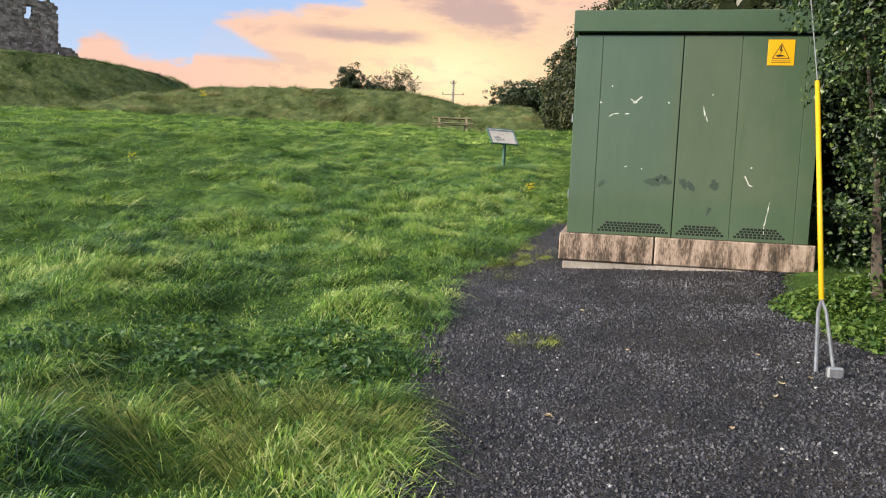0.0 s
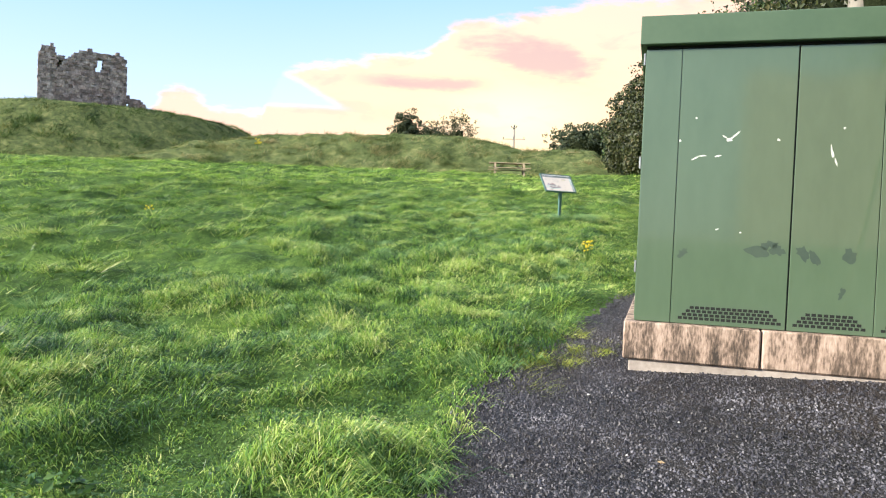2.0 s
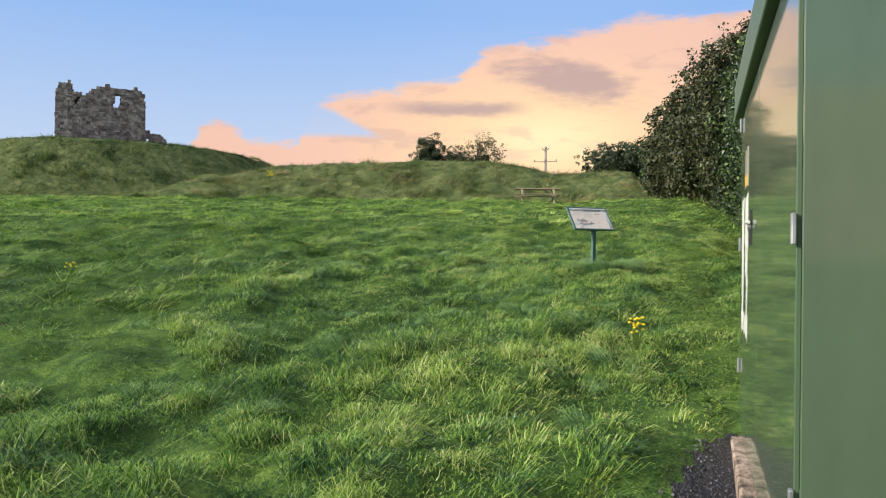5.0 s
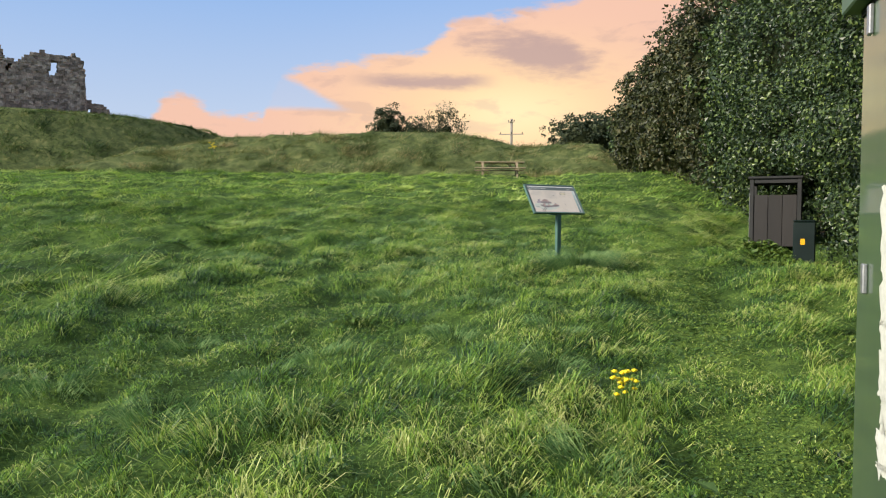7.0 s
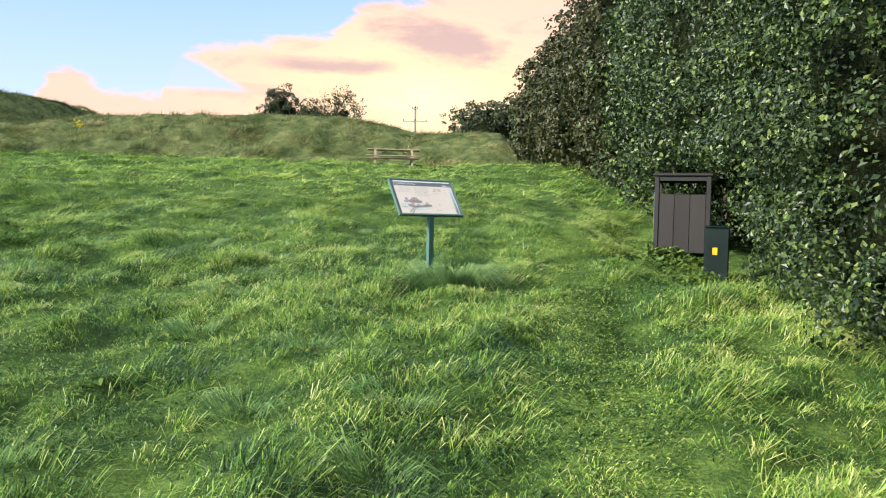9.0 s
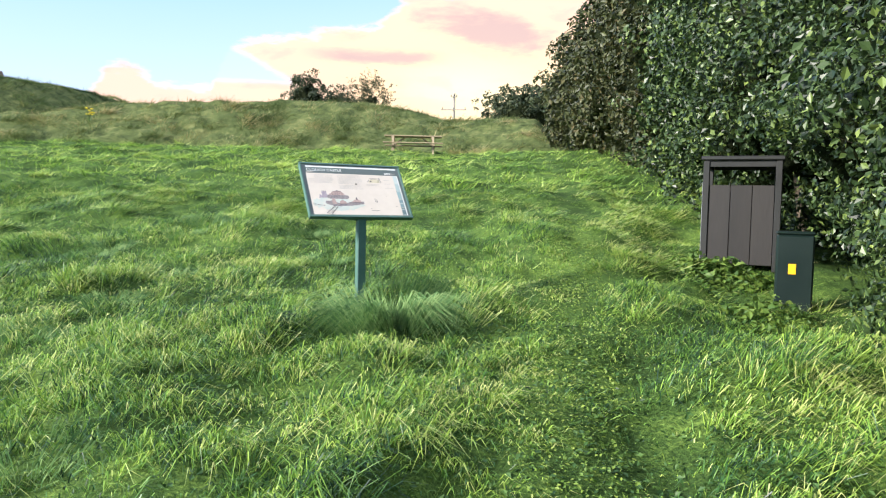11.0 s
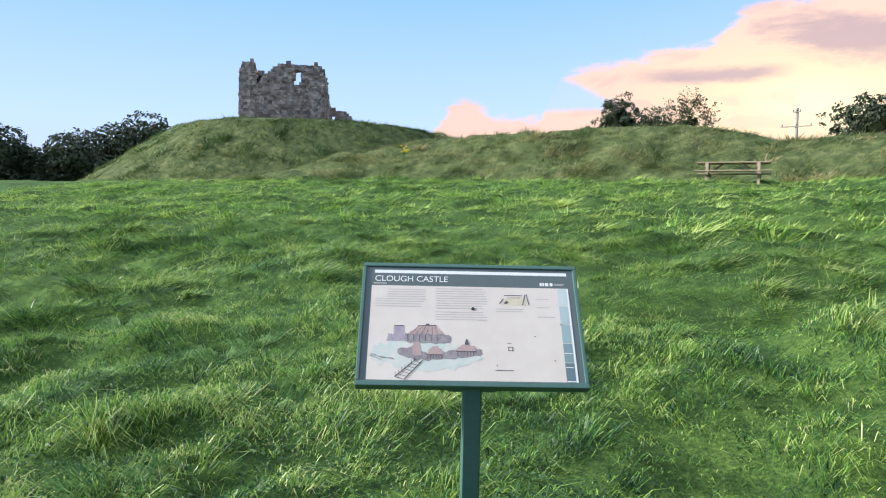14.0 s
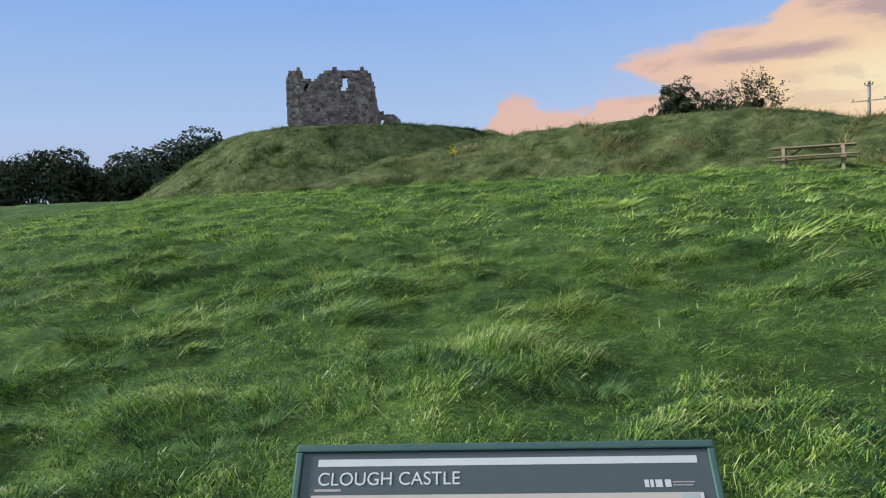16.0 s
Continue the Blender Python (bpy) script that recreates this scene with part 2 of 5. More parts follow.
def beam(a, b, w, h, up=(0, 0, 1)):
    """A timber from a to b, w wide and h deep."""
    a, b = Vector(a), Vector(b)
    d = (b - a).normalized()
    s = d.cross(Vector(up)).normalized() * w / 2
    u = s.cross(d).normalized() * h / 2
    bm = bmesh.new()
    vs = [bm.verts.new(p + i * s + j * u) for p in (a, b) for i, j in ((-1, -1), (1, -1), (1, 1), (-1, 1))]
    for f in ((0, 1, 2, 3), (7, 6, 5, 4), (0, 4, 5, 1), (1, 5, 6, 2), (2, 6, 7, 3), (3, 7, 4, 0)):
        bm.faces.new([vs[k] for k in f])
    bmesh.ops.recalc_face_normals(bm, faces=bm.faces)
    return bm


def rod(points, radii, sides=8):
    """A round tapered rod through points."""
    bm = bmesh.new()
    pts = [Vector(p) for p in points]
    rings = []
    for k, p in enumerate(pts):
        d = (pts[min(k + 1, len(pts) - 1)] - pts[max(k - 1, 0)]).normalized()
        s = d.orthogonal().normalized() if abs(d.z) > 0.99 else d.cross(Vector((0, 0, 1))).normalized()
        t = d.cross(s)
        r = radii[k] if isinstance(radii, (list, tuple)) else radii
        rings.append([bm.verts.new(p + r * (math.cos(a) * s + math.sin(a) * t)) for a in (2 * math.pi * i / sides for i in range(sides))])
    for a, b in zip(rings, rings[1:]):
        for i in range(sides):
            bm.faces.new((a[i], a[(i + 1) % sides], b[(i + 1) % sides], b[i]))
    bm.faces.new(rings[0])
    bm.faces.new(rings[-1][::-1])
    bmesh.ops.recalc_face_normals(bm, faces=bm.faces)
    return bm


# ---------------------------------------------------------------- materials
def material(name):
    m = bpy.data.materials.new(name)
    m.use_nodes = True
    return m, Nodes(m.node_tree)


def surface(name, colours, rough=0.7, metal=0.0, scale=3.0, fine=40.0, bump=0.2, bump_dist=0.004, spec=0.5, spread=(0.3, 0.7), stretch=(1, 1, 1), islands=0.0, objects=0.0, coat=0.0):
    """A surface that wanders between two or three colours at a large and a fine scale."""
    m, n = material(name)
    pos = n.add("ShaderNodeTexCoord").outputs["Object"]
    pos = n.add("ShaderNodeVectorMath", {0: pos, 1: stretch}, operation="MULTIPLY").outputs[0]
    large, small = n.noise(pos, scale, 4, 0.6), n.noise(pos, fine, 3, 0.6)
    fac = n.math("ADD", n.math("MULTIPLY", large, 0.65), n.math("MULTIPLY", small, 0.35))
    stops = [(spread[0] + (spread[1] - spread[0]) * k / max(1, len(colours) - 1), c) for k, c in enumerate(colours)]
    col = n.ramp(fac, stops)
    if islands or objects:
        rnd = n.add("ShaderNodeNewGeometry").outputs["Random Per Island"] if islands else n.add("ShaderNodeObjectInfo").outputs["Random"]
        amount = islands or objects
        hsv = n.add("ShaderNodeHueSaturation", {"Color": col, "Value": n.math("ADD", 1 - amount, n.math("MULTIPLY", rnd, 2 * amount))})
        col = hsv.outputs[0]
    b = n.add("ShaderNodeBump", {"Strength": bump, "Distance": bump_dist, "Height": small})
    r = n.math("ADD", rough - 0.1, n.math("MULTIPLY", large, 0.2))
    p = n.add("ShaderNodeBsdfPrincipled", {"Base Color": col, "Roughness": r, "Metallic": metal, "Specular IOR Level": spec, "Normal": b.outputs[0], "Coat Weight": coat, "Coat Roughness": 0.06})
    n.add("ShaderNodeOutputMaterial", {0: p.outputs[0]})
    return m


def leafy(name, colours, patch=0.6, rough=0.5, through=0.3, spread=(0.25, 0.8), mixing=(0.45, 0.55), tufted=0.0, gloss=0.4):
    """Leaves and blades: each one its own tone, drifting in patches over the ground, some light passing through."""
    m, n = material(name)
    geo = n.add("ShaderNodeNewGeometry")
    rnd, pos = geo.outputs["Random Per Island"], geo.outputs["Position"]
    drift = n.noise(pos, patch, 4, 0.65)
    fine = n.noise(pos, patch * 4.5, 2, 0.5)
    fac = n.math("ADD", n.math("MULTIPLY", n.math("ADD", n.math("MULTIPLY", drift, 0.6), n.math("MULTIPLY", fine, 0.4)), mixing[0] * 1.3), n.math("MULTIPLY", rnd, mixing[1]))
    if tufted:
        tone = n.add("ShaderNodeAttribute", attribute_name="tone").outputs["Fac"]
        fac = n.math("ADD", n.math("MULTIPLY", fac, 1 - tufted), n.math("MULTIPLY", tone, tufted))
    stops = [(spread[0] + (spread[1] - spread[0]) * k / (len(colours) - 1), c) for k, c in enumerate(colours)]
    col = n.ramp(fac, stops)
    p = n.add("ShaderNodeBsdfPrincipled", {"Base Color": col, "Roughness": rough, "Specular IOR Level": gloss})
    t = n.add("ShaderNodeBsdfTranslucent", {"Color": col})
    mix = n.add("ShaderNodeMixShader", {0: through, 1: p.outputs[0], 2: t.outputs[0]})
    n.add("ShaderNodeOutputMaterial", {0: mix.outputs[0]})
    return m


def ground_cover():
    """Field turf, and the rougher olive growth that starts at the foot of the earthworks."""
    m, n = material("turf")
    pos = n.add("ShaderNodeNewGeometry").outputs["Position"]
    large, small, fine = n.noise(pos, 0.7, 4, 0.6), n.noise(pos, 5.0, 4, 0.6), n.noise(pos, 46.0, 5, 0.7)
    fac = n.math("ADD", n.math("MULTIPLY", large, 0.3), n.math("ADD", n.math("MULTIPLY", small, 0.3), n.math("MULTIPLY", fine, 0.4)))
    field_col = n.ramp(fac, [(0.34, (0.011, 0.022, 0.008)), (0.5, (0.052, 0.100, 0.023)), (0.66, (0.20, 0.30, 0.062))])
    streak = n.noise(n.add("ShaderNodeVectorMath", {0: pos, 1: (1.6, 1.6, 0.5)}, operation="MULTIPLY").outputs[0], 1.0, 5, 0.65, 0.6)
    rough_col = n.ramp(n.math("ADD", n.math("MULTIPLY", fac, 0.5), n.math("MULTIPLY", streak, 0.5)), [(0.36, (0.020, 0.030, 0.012)), (0.5, (0.085, 0.112, 0.038)), (0.66, (0.23, 0.235, 0.092))])
    mask = n.add("ShaderNodeAttribute", attribute_name="tone").outputs["Fac"]
    b = n.add("ShaderNodeBump", {"Strength": 0.9, "Distance": 0.06, "Height": n.math("ADD", small, n.math("MULTIPLY", fine, 0.4))})
    p = n.add("ShaderNodeBsdfPrincipled", {"Base Color": n.mix(mask, field_col, rough_col), "Roughness": 0.92, "Specular IOR Level": 0.1, "Normal": b.outputs[0]})
    n.add("ShaderNodeOutputMaterial", {0: p.outputs[0]})
    return m


TURF = ground_cover()
GRASS = leafy("grass", [(0.012, 0.042, 0.022), (0.05, 0.14, 0.036), (0.17, 0.33, 0.05), (0.34, 0.49, 0.08), (0.54, 0.58, 0.22)], patch=1.0, rough=0.45, gloss=0.45, through=0.22, tufted=0.48, spread=(0.22, 0.79), mixing=(0.2, 0.8))
GRASS_FAR = leafy("grass_far", [(0.04, 0.10, 0.03), (0.16, 0.32, 0.058), (0.36, 0.55, 0.095), (0.58, 0.68, 0.20)], patch=0.9, rough=0.55, through=0.25, tufted=0.5, spread=(0.18, 0.74), mixing=(0.35, 0.65))
MOTTE_GRASS = leafy("motte_grass", [(0.020, 0.046, 0.017), (0.062, 0.125, 0.037), (0.14, 0.215, 0.06), (0.35, 0.35, 0.14)], patch=0.5, rough=0.65, through=0.2, mixing=(0.65, 0.35), tufted=0.5)
GRASS_DRY = leafy("bank_grass", [(0.034, 0.062, 0.022), (0.105, 0.155, 0.046), (0.22, 0.255, 0.088), (0.46, 0.39, 0.20)], patch=0.6, rough=0.65, through=0.25, mixing=(0.6, 0.4), tufted=0.5)
SEDGE = leafy("tussock_blades", [(0.05, 0.12, 0.05), (0.12, 0.24, 0.075), (0.27, 0.39, 0.15)], patch=2.0)
CLOVER = leafy("clover_leaves", [(0.018, 0.05, 0.014), (0.045, 0.11, 0.026), (0.10, 0.19, 0.045)], patch=1.2, rough=0.5, gloss=0.4)
CLOVER_PALE = leafy("trodden_clover", [(0.06, 0.13, 0.02), (0.14, 0.24, 0.04), (0.27, 0.36, 0.07)], patch=2.0, rough=0.5)
OLIVE = leafy("olive_blades", [(0.035, 0.07, 0.018), (0.11, 0.17, 0.035), (0.30, 0.32, 0.10)], patch=2.0, mixing=(0.3, 0.7))
WEED = leafy("weed_leaves", [(0.04, 0.09, 0.018), (0.09, 0.17, 0.03), (0.18, 0.26, 0.05)], patch=3.0)
MOSS = leafy("mossy_grass", [(0.10, 0.14, 0.02), (0.20, 0.25, 0.04), (0.34, 0.36, 0.09)], patch=4.0)
HEDGE_LEAF = leafy("hedge_leaves", [(0.009, 0.020, 0.010), (0.029, 0.056, 0.020), (0.072, 0.12, 0.036), (0.27, 0.35, 0.08)], patch=1.3, rough=0.42, gloss=0.45, through=0.15, spread=(0.3, 0.95))
THORN_LEAF = leafy("thorn_leaves", [(0.018, 0.026, 0.010), (0.042, 0.054, 0.019), (0.080, 0.092, 0.032), (0.13, 0.09, 0.04)], patch=0.7, rough=0.5, through=0.2, spread=(0.3, 0.95))
FAR_LEAF = leafy("far_leaves", [(0.018, 0.032, 0.016), (0.035, 0.058, 0.024), (0.07, 0.085, 0.035)], patch=0.3, rough=0.6, through=0.12)
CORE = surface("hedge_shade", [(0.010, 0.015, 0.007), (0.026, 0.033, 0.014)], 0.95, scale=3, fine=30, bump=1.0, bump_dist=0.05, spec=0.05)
BARK = surface("bark", [(0.05, 0.038, 0.028), (0.12, 0.095, 0.07)], 0.9, scale=4, fine=30, bump=0.8, bump_dist=0.01, stretch=(1, 1, 0.25))
POLE_WOOD = surface("pole_wood", [(0.20, 0.18, 0.15), (0.36, 0.33, 0.28)], 0.85, scale=3, fine=40, bump=0.5, stretch=(1, 1, 0.1))
TABLE_WOOD = surface("weathered_wood", [(0.24, 0.185, 0.12), (0.42, 0.34, 0.23)], 0.8, scale=4, fine=40, bump=0.4, stretch=(0.2, 1, 1), objects=0.12)


def gravel_surface():
    """Dark crushed stone: every grain its own grey, rounded and set apart from the next."""
    m, n = material("gravel")
    pos = n.add("ShaderNodeNewGeometry").outputs["Position"]
    warp = n.add("ShaderNodeTexNoise", {"Vector": pos, "Scale": 40.0, "Detail": 2.0})
    pos2 = n.add("ShaderNodeVectorMath", {0: pos, 1: n.add("ShaderNodeVectorMath", {0: warp.outputs["Color"], 1: (0.012, 0.012, 0.012)}, operation="MULTIPLY").outputs[0]}, operation="ADD").outputs[0]
    cell = n.add("ShaderNodeTexVoronoi", {"Vector": pos2, "Scale": 78.0})
    grey = n.add("ShaderNodeSeparateColor", {0: cell.outputs["Color"]}).outputs[0]
    patch = n.noise(pos, 1.3, 4, 0.6)
    stone = n.ramp(grey, [(0.0, (0.005, 0.005, 0.006)), (0.5, (0.018, 0.018, 0.021)), (0.85, (0.055, 0.054, 0.060)), (1.0, (0.20, 0.195, 0.21))])
    stone = n.mix(n.smooth(patch, 0.35, 0.7), stone, n.mix(0.6, stone, (0.055, 0.043, 0.036)))
    gap = n.smooth(cell.outputs["Distance"], 0.75, 0.25)
    height = n.math("ADD", gap, n.math("MULTIPLY", grey, 0.8))
    b = n.add("ShaderNodeBump", {"Strength": 1.0, "Distance": 0.014, "Height": height})
    p = n.add("ShaderNodeBsdfPrincipled", {"Base Color": stone, "Roughness": 0.62, "Specular IOR Level": 0.3, "Normal": b.outputs[0]})
    n.add("ShaderNodeOutputMaterial", {0: p.outputs[0]})
    return m


GRAVEL = gravel_surface()
CHIP = surface("gravel_chips", [(0.008, 0.008, 0.009), (0.026, 0.025, 0.030), (0.13, 0.127, 0.14)], 0.5, scale=2, fine=60, bump=0.4, islands=0.85, spec=0.4)
GREEN = surface("green_coat", [(0.062, 0.102, 0.058), (0.074, 0.118, 0.067), (0.084, 0.130, 0.076)], 0.4, scale=0.9, fine=9, bump=0.04, stretch=(1, 1, 0.35), spec=0.5, coat=0.9)
GREEN_ROOF = surface("green_roof_coat", [(0.055, 0.098, 0.055), (0.072, 0.120, 0.068)], 0.5, scale=1.5, fine=16, bump=0.08)
SEAM = surface("dark_gap", [(0.006, 0.008, 0.006), (0.012, 0.014, 0.012)], 0.9)
SMUDGE = surface("smudge", [(0.035, 0.058, 0.042), (0.050, 0.080, 0.052)], 0.6, scale=6, fine=25)
SPLASH = surface("white_splash", [(0.45, 0.5, 0.42), (0.75, 0.76, 0.68)], 0.7, scale=20, fine=60)
CONCRETE = surface("stained_concrete", [(0.035, 0.027, 0.02), (0.14, 0.10, 0.072), (0.36, 0.265, 0.20), (0.48, 0.38, 0.30)], 0.9, scale=3.2, fine=28, bump=0.5, bump_dist=0.006, stretch=(2.6, 2.6, 0.7), spread=(0.36, 0.62))
FOOTING = surface("pale_concrete", [(0.22, 0.19, 0.16), (0.48, 0.42, 0.36)], 0.9, scale=3, fine=30, bump=0.5)
STEEL = surface("galvanised_steel", [(0.30, 0.31, 0.32), (0.55, 0.56, 0.57)], 0.45, metal=0.8, scale=8, fine=60)
YELLOW = surface("yellow_plastic", [(0.68, 0.42, 0.01), (0.78, 0.50, 0.015)], 0.45, scale=3, fine=20, bump=0.05)
WARNING = surface("warning_yellow", [(0.80, 0.40, 0.01), (0.86, 0.46, 0.015)], 0.4, scale=4, fine=30, bump=0.02)
PLATE = surface("plate_sky_glare", [(0.42, 0.40, 0.33), (0.50, 0.48, 0.40)], 0.3, scale=4, fine=30, bump=0.02, coat=0.6)
BLACK = surface("black_print", [(0.012, 0.012, 0.012), (0.02, 0.02, 0.02)], 0.5)
PAPER = surface("torn_paper", [(0.42, 0.44, 0.38), (0.68, 0.68, 0.62)], 0.8, scale=7, fine=40, bump=0.3)
SIGN_GREEN = surface("sign_frame_green", [(0.055, 0.130, 0.110), (0.090, 0.175, 0.150)], 0.45, scale=5, fine=50, bump=0.06)
SIGN_GREY = surface("sign_header_grey", [(0.085, 0.115, 0.115), (0.105, 0.135, 0.135)], 0.38, scale=3, fine=30, bump=0.02)
SIGN_CREAM = surface("sign_cream", [(0.66, 0.58, 0.50), (0.74, 0.66, 0.58)], 0.38, scale=2.5, fine=20, bump=0.02)
SIGN_WHITE = surface("sign_white", [(0.76, 0.78, 0.74), (0.84, 0.85, 0.82)], 0.4, scale=4, fine=30, bump=0.02)
INK = surface("grey_ink", [(0.46, 0.42, 0.39), (0.53, 0.49, 0.45)], 0.5)
INK_DARK = surface("dark_ink", [(0.07, 0.06, 0.07), (0.15, 0.12, 0.13)], 0.5, scale=30)
WASH_TEAL = surface("teal_wash", [(0.48, 0.58, 0.54), (0.68, 0.64, 0.56)], 0.5, scale=16, fine=60)
WASH_MAUVE = surface("mauve_wash", [(0.30, 0.25, 0.30), (0.46, 0.40, 0.44)], 0.5, scale=30, fine=90)
WASH_BROWN = surface("brown_wash", [(0.36, 0.26, 0.24), (0.54, 0.39, 0.35)], 0.5, scale=30, fine=90)
WASH_DARK = surface("dark_wash", [(0.20, 0.17, 0.18), (0.36, 0.32, 0.32)], 0.5, scale=40, fine=90)
WASH_YELLOW = surface("yellow_wash", [(0.60, 0.54, 0.36), (0.68, 0.60, 0.46)], 0.5, scale=30)
TINTS = [surface("strip_tint", [tuple(v * 0.92 for v in c), c], 0.4) for c in ((0.55, 0.62, 0.60), (0.42, 0.52, 0.52), (0.31, 0.42, 0.43), (0.21, 0.30, 0.32), (0.13, 0.19, 0.21))]
BIN_SLAT = surface("dark_slats", [(0.012, 0.011, 0.011), (0.026, 0.023, 0.022)], 0.65, scale=3, fine=40, bump=0.3, stretch=(1, 1, 0.15), objects=0.15)
BIN_FRAME = surface("bin_frame", [(0.010, 0.011, 0.011), (0.020, 0.021, 0.021)], 0.55, scale=4, fine=40)
BOX_GREEN = surface("box_dark_green", [(0.003, 0.010, 0.009), (0.006, 0.016, 0.013)], 0.4, scale=3, fine=30, bump=0.05)
STONE = surface("ruin_stone", [(0.11, 0.092, 0.080), (0.26, 0.225, 0.20), (0.50, 0.46, 0.40)], 0.92, scale=1.3, fine=9, bump=0.6, bump_dist=0.04, islands=0.42, spec=0.2)
PETAL = surface("yellow_petals", [(0.80, 0.62, 0.01), (0.90, 0.74, 0.02)], 0.6)
LITTER = surface("fallen_leaf", [(0.32, 0.22, 0.10), (0.60, 0.50, 0.34)], 0.7, scale=8, fine=40, objects=0.4)
PALE_STONE = surface("pale_pebble", [(0.34, 0.33, 0.32), (0.55, 0.54, 0.52)], 0.8, scale=8, fine=50)

# ---------------------------------------------------------------- the ground
def ground_axis(lo, hi, fine, coarse, start, stop):
    near = np.arange(start, stop, fine)
    def out(frm, to):
        v, s, r = frm, coarse, []
        while (v < to) if to > frm else (v > to):
            v += s if to > frm else -s
            r.append(v)
            s *= 1.12
        return np.array(r)
    return np.concatenate([out(start, lo)[::-1], near, out(stop - fine, hi)])


gx = ground_axis(-1800, 1800, 0.16, 0.3, -30.0, 6.0)
gy = ground_axis(-1500, 2200, 0.16, 0.3, 2.0, 57.0)
gX, gY = np.meshgrid(gx, gy)
gZ = ground_z(gX, gY)
nx, ny = len(gx), len(gy)
ids = np.arange(nx * ny).reshape(ny, nx)
quads = np.stack([ids[:-1, :-1], ids[:-1, 1:], ids[1:, 1:], ids[1:, :-1]], -1).reshape(-1, 4)
tagged(mesh_object("ground", np.stack([gX, gY, gZ], -1).reshape(-1, 3), quads, TURF, smooth=True, tone=step(np.maximum(ridge(gX, gY), motte(gX, gY) - field(gX, gY)) + 0.12 * fbm(gX, gY, 0.9, 23), 0.1, 0.45).ravel()),
       "green turf of a sloping field rising to earthworks", "ground", kind="structure")

# gravel yard, laid over the turf
vx, vy = np.arange(-1.0, 7.5, 0.08), np.arange(-12.0, 11.8, 0.08)
vX, vY = np.meshgrid(vx, vy)
inside = in_gravel(vX, vY)
vZ = ground_z(vX, vY) + 0.006 + 0.012 * np.clip(inside / 0.2, 0, 1) + 0.012 * fbm(vX, vY, 1.7, 60)
ids = np.arange(vX.size).reshape(vX.shape)
keep = (inside[:-1, :-1] > 0) & (inside[1:, 1:] > 0)
quads = np.stack([ids[:-1, :-1], ids[:-1, 1:], ids[1:, 1:], ids[1:, :-1]], -1)[keep]
used, inv = np.unique(quads, return_inverse=True)
tagged(mesh_object("gravel_yard", np.stack([vX, vY, vZ], -1).reshape(-1, 3)[used], inv.reshape(-1, 4), GRAVEL, smooth=True),
       "dark grey gravel hardstanding before the green cabinet", "gravel", kind="structure")


def gravel_z(x, y):
    return ground_z(x, y) + 0.018 + 0.012 * fbm(x, y, 1.7, 60)


def chips(n, x0, x1, y0, y1, size, seed):
    r = np.random.default_rng(seed)
    x, y = r.uniform(x0, x1, n), r.uniform(y0, y1, n)
    ok = in_gravel(x, y) > r.uniform(-0.12, 0.12, n)
    x, y = x[ok], y[ok]
    n = len(x)
    s = size * r.uniform(0.5, 1.3, n)
    a = r.uniform(0, 6.283, n)
    base = np.stack([x, y, gravel_z(x, y)], -1)
    out = []
    for k in range(4):
        ang = a + k * 1.571 + r.uniform(-0.4, 0.4, n)
        rad = s * r.uniform(0.6, 1.1, n)
        out.append(base + np.stack([rad * np.cos(ang), rad * np.sin(ang), -0.2 * s + 0 * s], -1))
    for k in range(2):
        ang = a + 0.8 + k * 3.14
        out.append(base + np.stack([0.3 * s * np.cos(ang), 0.3 * s * np.sin(ang), s * r.uniform(0.35, 0.95, n)], -1))
    v = np.stack(out, 1).reshape(-1, 3)
    f = np.array([(0, 1, 4), (1, 5, 4), (1, 2, 5), (2, 3, 5), (3, 4, 5), (3, 0, 4)])
    f = (np.arange(n)[:, None, None] * 6 + f[None]).reshape(-1, 3)
    return v, f


v1, f1 = chips(52000, 0.0, 4.4, 2.2, 9.6, 0.0140, 11)
v2, f2 = chips(2500, 0.9, 1.6, 9.0, 11.6, 0.011, 12)
tagged(mesh_object("gravel_chips", np.concatenate([v1, v2]), np.concatenate([f1, f2 + len(v1)]), CHIP),
       "loose dark grey gravel chips on the hardstanding", "gravel", kind="stuff")


# ---------------------------------------------------------------- grass
def blades(x, y, z, h, w, lean, bow, seed, segments=2):
    """Arching blades: base points, lengths, widths, lean (n x 2, metres at the tip) and the share by which the tip droops."""
    r = np.random.default_rng(seed)
    n = len(x)
    a = r.uniform(0, 6.283, n)
    side = np.stack([np.cos(a), np.sin(a), np.zeros(n)], -1) * (w / 2)[:, None]
    base = np.stack([x, y, z - 0.02], -1)
    L = np.concatenate([lean, np.zeros((n, 1))], 1)
    up = np.stack([np.zeros(n), np.zeros(n), h], -1)
    tip = base + L + up * (1 - bow)[:, None]
    if segments == 1:
        v = np.stack([base - side, base + side, tip], 1).reshape(-1, 3)
        return v, [np.arange(3 * n).reshape(n, 3)]
    mid = base + 0.42 * L + up * (0.74 - 0.16 * bow)[:, None]
    v = np.stack([base - side, base + side, mid + side * 0.85, mid - side * 0.85, tip], 1).reshape(-1, 3)
    k = np.arange(n)[:, None] * 5
    return v, [k + np.array([[0, 1, 2, 3]]), k + np.array([[3, 2, 4]])]


